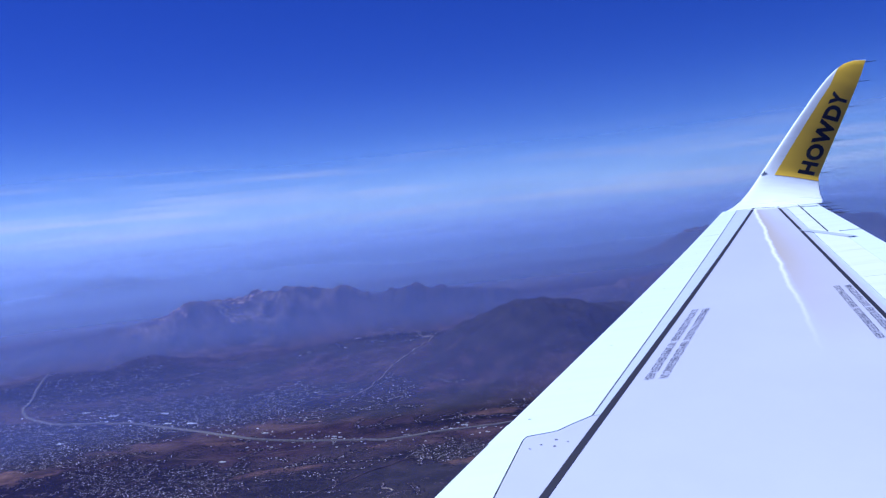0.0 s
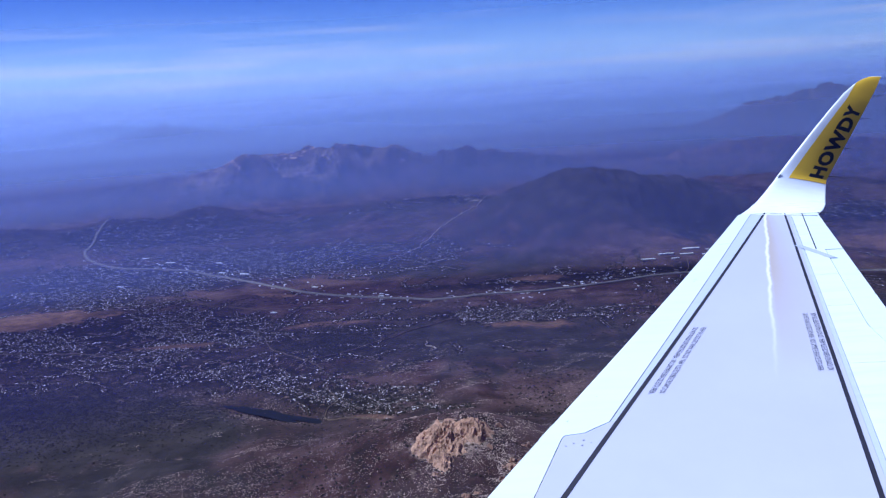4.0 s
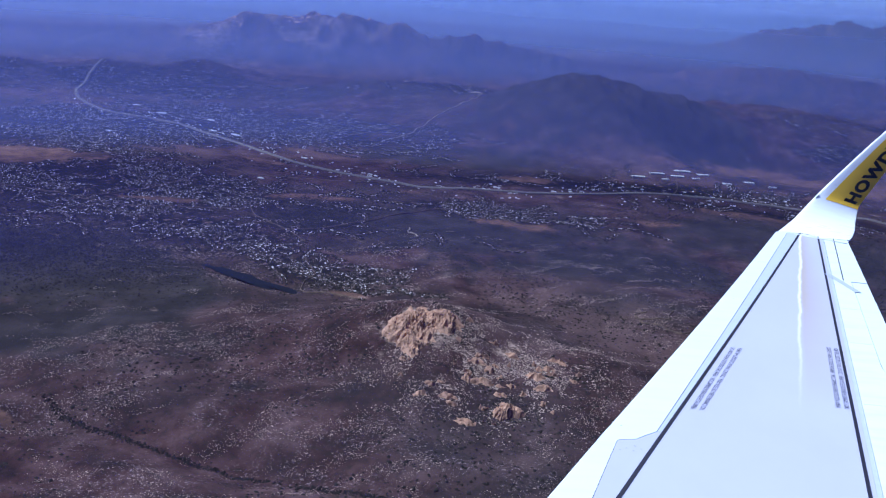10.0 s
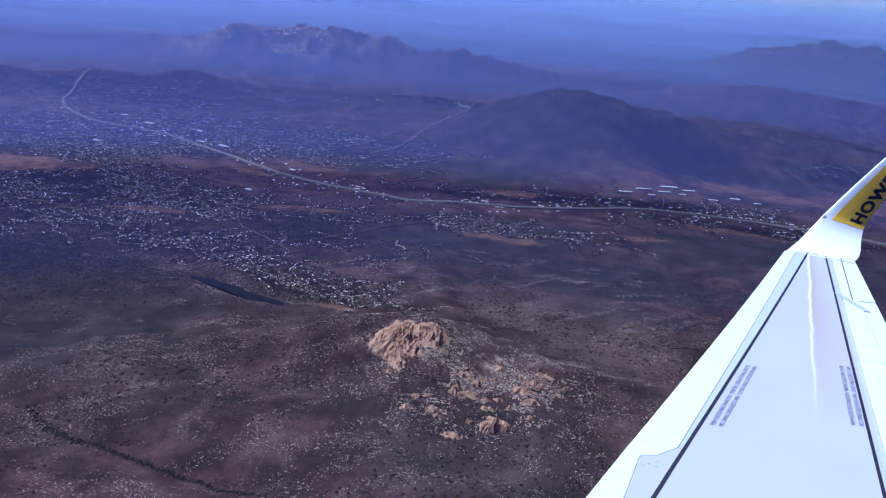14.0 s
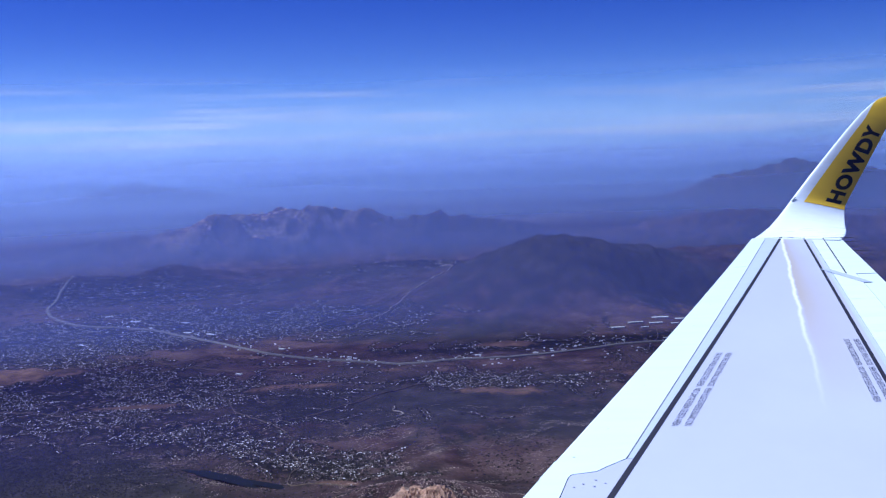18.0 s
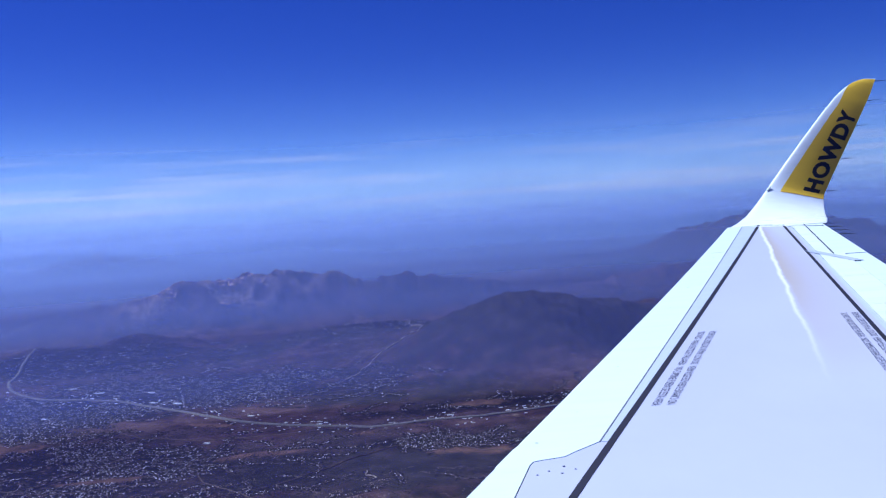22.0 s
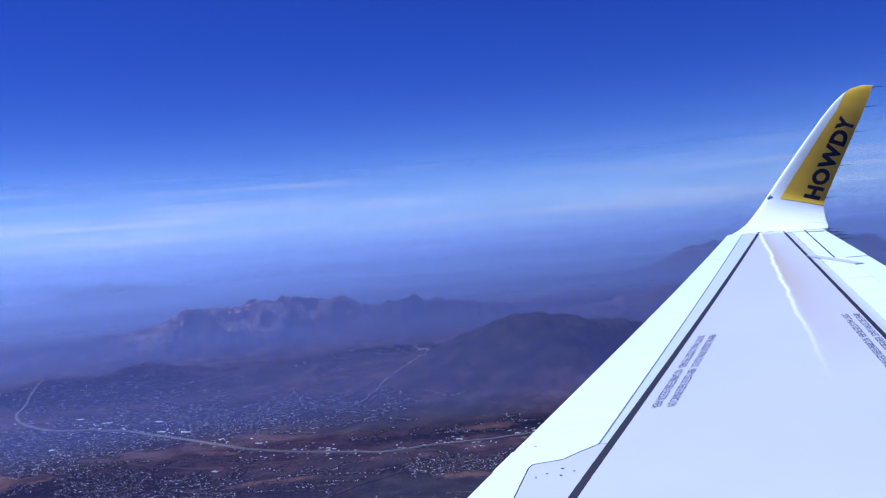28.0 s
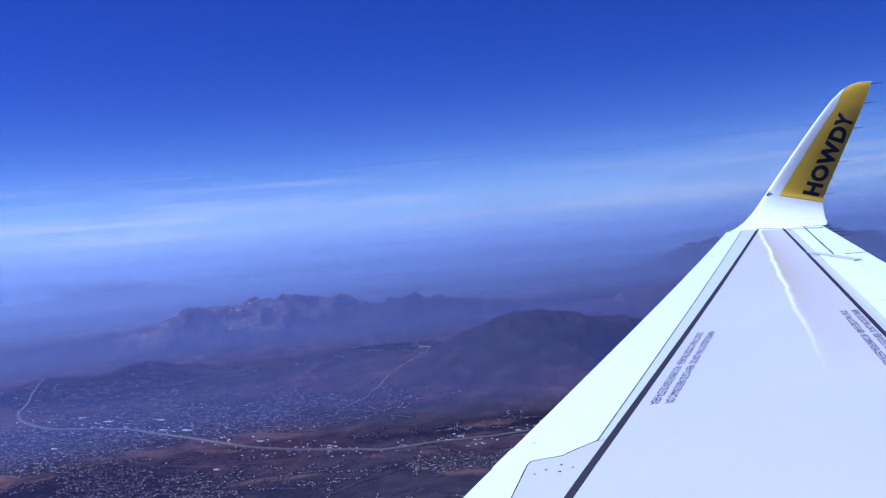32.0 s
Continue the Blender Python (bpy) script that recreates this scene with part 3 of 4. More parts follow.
for side in (-1, 1):
    take = open_land & (rng.random(open_land.shape) < 0.8)
    gap = side * (0.55 + 0.5 * rng.random(open_land.shape))[..., None]
    plots.append((street + normal * gap)[take])
    turns.append(way[take] + rng.normal(0, 0.15, take.sum()))
centres, turns = np.vstack(plots), np.concatenate(turns)
tree_xy = np.repeat(centres, 3, 0) + rng.normal(0, 1.6, (len(centres) * 3, 2))
tree_xy = tree_xy[buildable(tree_xy)]
scatter("town_trees", tree_xy, 0.2 + 0.5 * rng.random(len(tree_xy)) ** 2, shrub_green, "dark trees between the houses of the valley town", "tree", rng, 0.9)
roof_mat = material("house_roof", (0.4, 0.36, 0.34), 0.8)
m = roof_mat
gi = node(m, "ShaderNodeNewGeometry")
base(m, ramp(m, gi.outputs["Random Per Island"], (0.0, (0.022, 0.017, 0.017)), (0.4, (0.05, 0.036, 0.034)), (0.62, (0.15, 0.1, 0.085)), (0.82, (0.3, 0.25, 0.24)), (0.93, (0.68, 0.63, 0.6))))


def houses(name, xy, a, label, mat, size=1.0):
    """Small gabled houses, each of its own size and turn, as one mesh."""
    n = len(xy)
    w, d, h = 0.2 + 0.5 * rng.random(n) ** 3, 0.17 + 0.15 * rng.random(n), 0.14 + 0.1 * rng.random(n)
    w, d, h = w * size, d * size, h * (0.6 + 0.4 * size)
    o, l = np.zeros(n), np.ones(n)
    corner = lambda sx, sy, z: np.stack([sx * w, sy * d, z], -1)
    v = np.stack([corner(-l, -l, -o - 0.6), corner(l, -l, -o - 0.6), corner(l, l, -o - 0.6), corner(-l, l, -o - 0.6),
                  corner(-l, -l, h), corner(l, -l, h), corner(l, l, h), corner(-l, l, h),
                  corner(-l, o, h * 1.5), corner(l, o, h * 1.5)], 1)
    ca, sa = np.cos(a)[:, None], np.sin(a)[:, None]
    z = ground(xy[:, 0], xy[:, 1])
    v = np.stack([v[..., 0] * ca - v[..., 1] * sa + xy[:, :1], v[..., 0] * sa + v[..., 1] * ca + xy[:, 1:2], v[..., 2] + z[:, None]], -1)
    k = np.array([(0, 1, 5), (0, 5, 4), (1, 2, 6), (1, 6, 5), (2, 3, 7), (2, 7, 6), (3, 0, 4), (3, 4, 7), (4, 5, 9), (4, 9, 8), (6, 7, 8), (6, 8, 9), (5, 6, 9), (7, 4, 8)])
    f = (np.arange(n)[:, None, None] * 10 + k[None]).reshape(-1, 3)
    return thing(name, mesh_from(name, v.reshape(-1, 3), f, False), mat, label, "house", "stuff")


houses("houses", centres, turns, "small pale houses scattered over the valley town", roof_mat)
# shops and halls strung along the freeway
hall_roof = material("hall_roof", (0.5, 0.48, 0.46), 0.6)
base(hall_roof, ramp(hall_roof, node(hall_roof, "ShaderNodeNewGeometry").outputs["Random Per Island"], (0.0, (0.12, 0.1, 0.095)), (0.4, (0.34, 0.31, 0.29)), (0.7, (0.72, 0.71, 0.69))))
shop = []
for (x0, y0), (x1, y1) in zip(FREEWAY[2:-4], FREEWAY[3:-3]):
    k = int(math.hypot(x1 - x0, y1 - y0) * 0.75)
    t, side = rng.random(k), np.where(rng.random(k) < 0.62, 1, -1) * (3.5 + 22 * rng.random(k) ** 1.8)
    d = np.array([x1 - x0, y1 - y0]) / math.hypot(x1 - x0, y1 - y0)
    shop.append(np.stack([x0 + (x1 - x0) * t - d[1] * side, y0 + (y1 - y0) * t + d[0] * side, np.full(k, math.atan2(d[1], d[0]))], 1))
shop = np.vstack(shop)
shop = shop[buildable(shop[:, :2]) & (fbm(shop[:, 0], shop[:, 1], 22, 187, 3) > 0.47)]
houses("houses", shop[:, :2], shop[:, 2] + rng.normal(0, 0.1, len(shop)), "larger pale halls and shops along the freeway", hall_roof, 2.0)

white_roof = land("white_roof_sheet", (0.6, 0.6, 0.58), (0.48, 0.48, 0.47), 0.6, 0.6)
pale_wall = land("pale_wall", (0.5, 0.47, 0.44), (0.42, 0.4, 0.38), 0.6)


def box_mesh(lx, ly, z0, z1, edge=0.05):
    bm = bmesh.new()
    bmesh.ops.create_cube(bm, size=1)
    bmesh.ops.transform(bm, matrix=Matrix.Translation((0, 0, (z0 + z1) / 2)) @ Matrix.Diagonal((lx, ly, z1 - z0, 1)), verts=bm.verts)
    bmesh.ops.bevel(bm, geom=bm.edges, offset=edge, segments=1, affect="EDGES")
    return bm


def warehouse(x, y, lx, ly, h, turn):
    """A long low hall: walls, a roof slab with an overhang, and a row of roof lights."""
    hall = new("warehouse")
    hall.location, hall.rotation_euler = (x, y, height(x, y)), (0, 0, radians(turn))
    tagged(hall, "long low warehouse with a white sheet roof", "warehouse", "halls along the freeway")
    part("walls", box_mesh(lx, ly, -1.0, h), pale_wall, hall)
    part("roof", box_mesh(lx * 1.04, ly * 1.06, h + 0.01, h + 0.16), white_roof, hall, "white sheet roof")
    for k in range(3):
        light = part("roof_light", box_mesh(lx * 0.16, ly * 0.3, h + 0.165, h + 0.26), pale_wall, hall, "raised roof light")
        light.location.x = lx * (k - 1) * 0.3
    return hall


for x, y, lx, ly, turn in ((72, 605, 9, 2.4, 12), (85, 614, 10, 2.4, 12), (102, 627, 14, 3.6, 8), (99, 616, 9, 2.6, 8), (118, 629, 8, 3, 6), (150, 634, 9, 3, 4), (133, 618, 6, 2.4, 2), (112, 618, 5, 2, 8), (90, 606, 5, 1.8, 10), (165, 625, 5, 2, 0),
                           (-216, 634, 7, 3, -32), (-237, 644, 6, 3, -32), (-158, 508, 4, 2, -30), (-297, 602, 5, 2.2, -30), (-255, 690, 6, 2.6, -25), (-300, 700, 8, 3, -10), (-150, 578, 4, 2, -25),
                           (-100, 548, 3, 1.6, -25), (-40, 532, 3, 1.6, -20), (-20, 545, 4, 1.8, 4), (-330, 720, 6, 3, -20)):
    warehouse(x, y, lx, ly, 0.4, turn)


# ---- haze ----
def veil_material(name, alpha_of, tint_of):
    """Mostly clear sheet standing in for bluish air light; scatters light from both sides."""
    m = bpy.data.materials.new(name)
    m.use_nodes = True
    n = m.node_tree.nodes
    n.clear()
    out = n.new("ShaderNodeOutputMaterial")
    clear, dif, tra = n.new("ShaderNodeBsdfTransparent"), n.new("ShaderNodeBsdfDiffuse"), n.new("ShaderNodeBsdfTranslucent")
    both, both2 = n.new("ShaderNodeMixShader"), n.new("ShaderNodeMixShader")
    both.inputs[0].default_value = 0.5
    link(m, dif.outputs[0], both.inputs[1])
    link(m, tra.outputs[0], both.inputs[2])
    p = node(m, "ShaderNodeSeparateXYZ")
    link(m, coords(m), p.inputs[0])
    tint = tint_of(m, p)
    for b in (dif, tra):
        link(m, tint, b.inputs["Color"])
    link(m, alpha_of(m, p), both2.inputs[0])
    link(m, clear.outputs[0], both2.inputs[1])
    link(m, both.outputs[0], both2.inputs[2])
    link(m, both2.outputs[0], out.inputs["Surface"])
    return m


def grey_stops(*stops):
    return [(p, (v, v, v)) for p, v in stops]


def drift(m, amount):
    return calc(m, "MULTIPLY_ADD", noise_node(m, 0.0016, 3, 0.5, (1, 1, 5)), amount, 1 - amount / 2)


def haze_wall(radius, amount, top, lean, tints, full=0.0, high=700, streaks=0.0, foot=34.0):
    """A ring sheet painted as haze, leaning inwards; it thins out above the given height."""
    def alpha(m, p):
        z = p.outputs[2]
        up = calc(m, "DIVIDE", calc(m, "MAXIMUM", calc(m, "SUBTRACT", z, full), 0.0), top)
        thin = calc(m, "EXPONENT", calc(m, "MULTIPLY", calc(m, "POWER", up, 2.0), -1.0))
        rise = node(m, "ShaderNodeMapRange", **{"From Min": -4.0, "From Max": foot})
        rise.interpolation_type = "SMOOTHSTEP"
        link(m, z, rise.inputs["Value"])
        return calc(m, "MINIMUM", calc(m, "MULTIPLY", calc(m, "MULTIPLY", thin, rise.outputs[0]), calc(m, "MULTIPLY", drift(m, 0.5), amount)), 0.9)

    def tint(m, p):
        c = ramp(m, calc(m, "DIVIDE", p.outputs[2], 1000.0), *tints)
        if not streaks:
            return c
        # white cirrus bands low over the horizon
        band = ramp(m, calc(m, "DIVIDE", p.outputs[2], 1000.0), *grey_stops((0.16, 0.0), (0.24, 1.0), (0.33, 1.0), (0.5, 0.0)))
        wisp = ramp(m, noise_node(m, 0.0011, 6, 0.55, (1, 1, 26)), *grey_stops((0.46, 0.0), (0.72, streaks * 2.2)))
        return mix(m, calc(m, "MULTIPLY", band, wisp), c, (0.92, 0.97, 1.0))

    k = 180
    ang = np.linspace(0, 2 * math.pi, k, endpoint=False)
    zs = np.array([-60.0, high])
    rad = (radius - lean * zs)[:, None]
    v = np.stack([np.sin(ang)[None] * rad, np.cos(ang)[None] * rad, np.repeat(zs[:, None], k, 1)], -1)
    thing("haze", mesh_from("haze", v.reshape(-1, 3), grid_faces(len(zs), k, True)), veil_material("haze", alpha, tint), "thin tinted sheet standing in for bluish haze over the valley", "haze", "structure")


# air light painted into the ring colours by height, paler with distance
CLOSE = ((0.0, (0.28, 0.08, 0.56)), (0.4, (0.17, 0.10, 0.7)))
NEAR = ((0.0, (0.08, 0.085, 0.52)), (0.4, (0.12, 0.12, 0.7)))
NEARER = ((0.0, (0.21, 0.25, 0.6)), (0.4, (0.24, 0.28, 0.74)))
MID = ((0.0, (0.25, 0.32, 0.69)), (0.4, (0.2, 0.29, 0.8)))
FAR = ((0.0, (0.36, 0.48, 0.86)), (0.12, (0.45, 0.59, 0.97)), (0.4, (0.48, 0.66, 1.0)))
# the farthest ring also carries the pale glow along the horizon
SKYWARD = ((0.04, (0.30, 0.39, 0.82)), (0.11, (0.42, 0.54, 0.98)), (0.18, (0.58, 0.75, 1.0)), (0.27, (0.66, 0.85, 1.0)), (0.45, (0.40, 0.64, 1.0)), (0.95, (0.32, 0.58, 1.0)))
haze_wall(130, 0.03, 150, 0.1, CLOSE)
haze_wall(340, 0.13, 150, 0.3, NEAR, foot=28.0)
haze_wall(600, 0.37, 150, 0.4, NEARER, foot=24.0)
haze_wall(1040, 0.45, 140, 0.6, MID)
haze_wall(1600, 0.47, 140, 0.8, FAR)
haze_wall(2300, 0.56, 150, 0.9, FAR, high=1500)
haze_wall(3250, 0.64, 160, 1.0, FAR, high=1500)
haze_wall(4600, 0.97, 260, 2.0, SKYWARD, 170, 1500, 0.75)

# ---- wing ----
BANK = (-1.570, -0.794, 2.011)  # how the aircraft leans over the land
ROOT_Z, DIHEDRAL = -1.7, 0.1031  # the upper skin's plane below the window, and its rise outboard


def bow(y, d):
    """The wing flexes: its lines bend aft between the root and the tip."""
    return d * math.sin(math.pi * min(1.0, max(0.0, (y - 4.4) / 9.7)))


def le(y):
    return 0.10 + (y - 4.41) * 0.4435 + bow(y, 0.035)


def te(y):
    return 5.68 + (y - 13.568) * 0.2604 if y > 7 else 5.68 + (7 - 13.568) * 0.2604 + (7 - y) * 0.02


def stripe_l(y):
    return 0.58 + (y - 4.32) * 0.4395 + bow(y, 0.02)


def stripe_r(y):
    return 3.27 + (y - 7.16) * 0.2838


def slat_edge(y):
    return 0.75 + (y - 4.86) * 0.4195 + bow(y, 0.02)


def top(x, y):
    """Height of the upper skin: a plane with the nose and the trailing part bent down."""
    chord = te(y) - le(y)
    c = (x - le(y)) / chord
    nose = max(0.0, 0.14 - c) / 0.14
    tail = max(0.0, c - 0.62) / 0.38
    return ROOT_Z + DIHEDRAL * y - 0.001 * chord * nose ** 2 - 0.003 * chord * tail ** 2


FLEX = 0.24  # rise of the loaded wing outboard, all along its span


def skin(x, y, lift=0.0):
    """A point of the plan laid on the flexed upper skin; the tip stays, the root sinks and spreads."""
    z = top(x, y)
    s = (0.254 + FLEX * 14.106) / (FLEX * (y + 0.006) - z + 0.008)
    return s * x, s * y, s * z + lift


def panel(a, b, y0, y1, nx=6, ny=24, lift=0.0, thick=0.03, nose=False):
    """A skin panel between two lines x = a(y) and x = b(y), with turned-down edges and an underside."""
    v = []
    for j in range(ny + 1):
        y = y0 + (y1 - y0) * j / ny
        xa, xb = a(y), b(y)
        for i in range(nx + 1):
            x = xa + (xb - xa) * i / nx
            v.append(skin(x, y, lift))
    k = nx + 1
    n = len(v)
    v += [(x, y, z - thick) for x, y, z in v]
    f = grid_faces(ny + 1, k)
    low = f[:, ::-1] + n
    ring = [i for i in range(k)] + [j * k + nx for j in range(1, ny + 1)] + [ny * k + i for i in range(nx - 1, -1, -1)] + [j * k for j in range(ny - 1, 0, -1)]
    ring = np.array(ring)
    nxt = np.roll(ring, -1)
    side = np.stack([nxt, ring, ring + n, nxt + n], 1)
    me = mesh_from("panel", v, np.vstack([f, low, side]), False)
    return me


wing = new("aircraft_wing")
wing.matrix_world = pose(0, 0, EYE, *BANK)
tagged(wing, "white and grey airliner wing with black walkway stripes", "wing")

TIP = 14.12
BREAK = 4.86  # inboard end of the outer slat


def const(v):
    return lambda y: v


def offset(fn, d):
    return lambda y: fn(y) + d


# torsion box skin
for y0, y1 in ((1.2, TIP),):
    part("skin_panel", panel(stripe_l, offset(stripe_r, 0.06), y0, y1, 14, 40), box_grey, wing, "grey painted upper skin with a pale streak and tan fan")
# grey strip between slat and stripe
part("nose_strip", panel(lambda y: slat_edge(y) + 0.0035, offset(stripe_l, -0.001), BREAK, TIP, 3, 30, 0.003), edge_grey, wing, "grey strip behind the slat")


# slats: rounded nose, wrapped under
def slat(y0, y1, rear, ny=26):
    v = []
    prof = ((1.0, 0.0), (0.75, 0.0), (0.5, 0.0), (0.28, 0.0), (0.12, 0.0), (0.04, 0.0), (0.0, -0.006), (0.0, -0.06), (0.08, -0.11), (0.35, -0.15), (0.7, -0.15))
    for j in range(ny + 1):
        y = y0 + (y1 - y0) * j / ny
        xa, xb = le(y), rear(y)
        s = (te(y) - le(y)) / 2.6
        for c, dz in prof:
            x = xa + (xb - xa) * c
            v.append(skin(x, y, dz * s + 0.006))
    k = len(prof)
    f = list(map(tuple, grid_faces(ny + 1, k)[:, ::-1]))
    bm = bmesh.new()
    vs = [bm.verts.new(p) for p in v]
    for q in f:
        bm.faces.new([vs[i] for i in q])
    bm.faces.new([vs[i] for i in range(k)])
    bm.faces.new([vs[ny * k + i] for i in range(k - 1, -1, -1)])
    bmesh.ops.recalc_face_normals(bm, faces=bm.faces)
    for fc in bm.faces:
        fc.smooth = False
    return bm


for y0, y1 in ((BREAK, 9.30), (9.303, 11.8), (11.803, 14.1)):
    part("slat", slat(y0, y1, slat_edge), slat_white, wing, "white leading-edge slat")
INNER = lambda y: 0.31 + (y - 4.42) * 0.28
part("slat", slat(1.2, 4.60, INNER), slat_white, wing, "white inboard leading-edge slat")


# the tapered end piece between the two slats
def end_piece(y):
    return float(np.interp(y, (4.60, 4.645, 4.675, 4.75, 4.86), (INNER(4.60), 0.385, 0.54, 0.62, slat_edge(4.86))))


part("slat_end", panel(le, end_piece, 4.60, 4.86, 8, 26, 0.006, 0.1), slat_white, wing, "white tapered end of the slat")
part("nose_panel", panel(offset(INNER, 0.004), offset(stripe_l, -0.001), 1.2, 4.60, 4, 16, 0.0), box_grey, wing, "grey panel inboard of the slat")
part("nose_panel", panel(offset(end_piece, 0.004), offset(stripe_l, -0.001), 4.60, 4.86, 4, 26, 0.0), box_grey, wing, "grey panel inboard of the slat")
# fine dark joint behind the slats
part("slat_gap", panel(offset(slat_edge, -0.001), offset(slat_edge, 0.006), BREAK, 14.05, 1, 26, 0.0075, 0.003), joint_grey, wing, "dark gap behind the slat")

# walkway stripes
part("stripe", panel(offset(stripe_l, -0.021), offset(stripe_l, 0.021), 1.2, TIP + 0.01, 1, 40, 0.004, 0.003), stripe_black, wing, "black walkway stripe")
part("stripe", panel(offset(stripe_r, -0.018), offset(stripe_r, 0.018), 1.2, 13.93, 1, 40, 0.004, 0.003), stripe_black, wing, "black walkway stripe")
part("tip_seam", panel(lambda y: 4.878 + (14.13 - y) * 1.372, lambda y: 4.89 + (14.13 - y) * 1.372, 13.935, 14.13, 1, 4, 0.005, 0.004), gap_dark, wing, "dark tip joint")

# trailing edge: spoilers, aileron, flap
part("edge_strip", panel(offset(stripe_r, 0.062), offset(stripe_r, 0.105), 1.2, 13.7, 1, 30, -0.003), edge_grey, wing, "grey strip ahead of the spoilers")


def spoiler_rear(y):
    return stripe_r(y) + 0.11 + (te(y) - stripe_r(y) - 0.11) * 0.52


for y0, y1 in ((1.2, 4.0), (4.004, 5.9), (5.904, 7.76), (7.764, 9.2), (9.204, 10.7)):
    part("spoiler", panel(offset(stripe_r, 0.11), spoiler_rear, y0, y1, 4, 10, 0.004), flap_grey, wing, "light grey spoiler panel")
for y0, y1 in ((1.2, 6.9), (6.904, 10.69)):
    part("flap", panel(offset(spoiler_rear, 0.012), te, y0, y1, 4, 14, -0.006, 0.05), slat_white, wing, "white trailing-edge flap")
part("aileron_hinge_panel", panel(offset(stripe_r, 0.11), lambda y: 4.565 + (y - 10.78) * 0.2935, 10.72, 13.86, 3, 14, 0.0), flap_grey, wing, "grey panel ahead of the aileron")
part("aileron", panel(lambda y: 4.565 + (y - 10.78) * 0.2935 + 0.016, te, 10.72, 13.86, 4, 14, -0.004, 0.04), slat_white, wing, "white aileron")
part("aileron_end", panel(lambda y: 4.9 + (y - 13.2) * 0.2, te, 13.865, 14.1, 6, 4, 0.002, 0.04), fairing_white, wing, "white panel at the tip")
HINGE = lambda y: 4.565 + (y - 10.78) * 0.2935
part("aileron_gap", panel(offset(HINGE, 0.0), offset(HINGE, 0.016), 10.74, 13.86, 1, 14, 0.006, 0.004), gap_dark, wing, "dark hinge gap ahead of the aileron")
# soft shade at the step between aileron and flap, painted as a grey strip
step_shade_grey = material("step_shade_grey", (0.44, 0.47, 0.58), 0.5)
STEP = lambda y: 4.594 - (y - 9.856) * 0.163
part("flap_step_shade", panel(offset(STEP, -0.05), offset(STEP, 0.06), 10.1, 11.06, 2, 8, 0.009, 0.001), step_shade_grey, wing, "grey strip painted as the step's shade between aileron and flap")
# lower skin
part("lower_skin", panel(offset(le, 0.25), offset(te, -0.35), 1.2, 14.1, 6, 20, -0.16, 0.14), edge_grey, wing, "grey lower wing skin")


cap_grey = material("cap_grey", (0.36, 0.37, 0.42), 0.6)


def blob(x, y, rx, ry, h, turn=0.0):
    bm = bmesh.new()
    bmesh.ops.create_icosphere(bm, subdivisions=2, radius=1)
    bmesh.ops.transform(bm, matrix=Matrix.Translation(skin(x, y, 0.006)) @ pose(0, 0, 0, 0, 0, turn) @ Matrix.Diagonal((rx, ry, h, 1)), verts=bm.verts)
    return bm


for x, y, s in ((0.43, 4.916, 0.02), (0.52, 4.55, 0.017), (0.44, 4.50, 0.014), (0.50, 4.46, 0.016), (0.38, 4.46, 0.012), (0.57, 4.50, 0.012)):
    part("access_cap", blob(x, y, s * 0.8, s * 0.55, 0.002), cap_grey, wing, "small grey access cap")
for k in range(9):
    y = 5.4 + k * 0.95
    part("fastener", blob(le(y) + 0.17, y, 0.014, 0.008, 0.001, 25), edge_grey, wing, "small grey fastener mark")
for k in range(6):
    y = 10.4 + k * 0.6
    part("fastener", blob(stripe_r(y) + 0.1, y, 0.012, 0.012, 0.002), text_grey, wing, "small grey fastener mark")


def lettering(text, size, place, spacing=1.0, offset_bold=0.0):
    """Flat letters as a mesh; place takes (along, up) in metres to a point."""
    cu = bpy.data.curves.new("letters", "FONT")
    cu.body, cu.size, cu.space_character, cu.offset, cu.resolution_u = text, size, spacing, offset_bold, 3
    tmp = bpy.data.objects.new("letters", cu)
    scene.collection.objects.link(tmp)
    bpy.context.view_layer.update()
    me = bpy.data.meshes.new_from_object(tmp.evaluated_get(bpy.context.evaluated_depsgraph_get()))
    scene.collection.objects.unlink(tmp)
    bpy.data.objects.remove(tmp)
    n = len(me.vertices)
    co = np.empty(n * 3, np.float32)
    me.vertices.foreach_get("co", co)
    co = co.reshape(-1, 3)
    width = co[:, 0].max() - co[:, 0].min()
    co[:, 0] -= co[:, 0].min()
    me.vertices.foreach_set("co", np.array([place(a / width, b, width) for a, b, _ in co], np.float32).ravel())
    me.update()
    return me


# walkway warnings beside both stripes: each line reads one way, its twin the other
def warn(fn, d, y0, y1, flip):
    """Letters along a stripe at the distance d aft of it, from y0 to y1."""
    def place(a, up, width):
        if flip:
            y, x = y1 + (y0 - y1) * a, fn(y1 + (y0 - y1) * a) + d + up
        else:
            y, x = y0 + (y1 - y0) * a, fn(y0 + (y1 - y0) * a) + d - up
        return skin(x, y, 0.006)
    return place


ES, EN = "NO CAMINE FUERA DE ESTA AREA", "DO NOT WALK OUTSIDE THIS AREA"
for fn, d0, ya, yb, yc in ((stripe_l, 0.088, 5.41, 6.22, 7.2), (stripe_r, -0.175, 5.75, 6.62, 7.5)):
    for text, y0, y1 in ((ES, ya, yb), (EN, yb + 0.05, yc)):
        part("warning_text", lettering(text, 0.076, warn(fn, d0 + 0.142, y0, y1, False), 1.0, 0.0), text_grey, wing, "grey stencilled walkway warning")
        part("warning_text", lettering(text, 0.076, warn(fn, d0 + 0.002, y0, y1, True), 1.0, 0.0), text_grey, wing, "grey stencilled walkway warning")

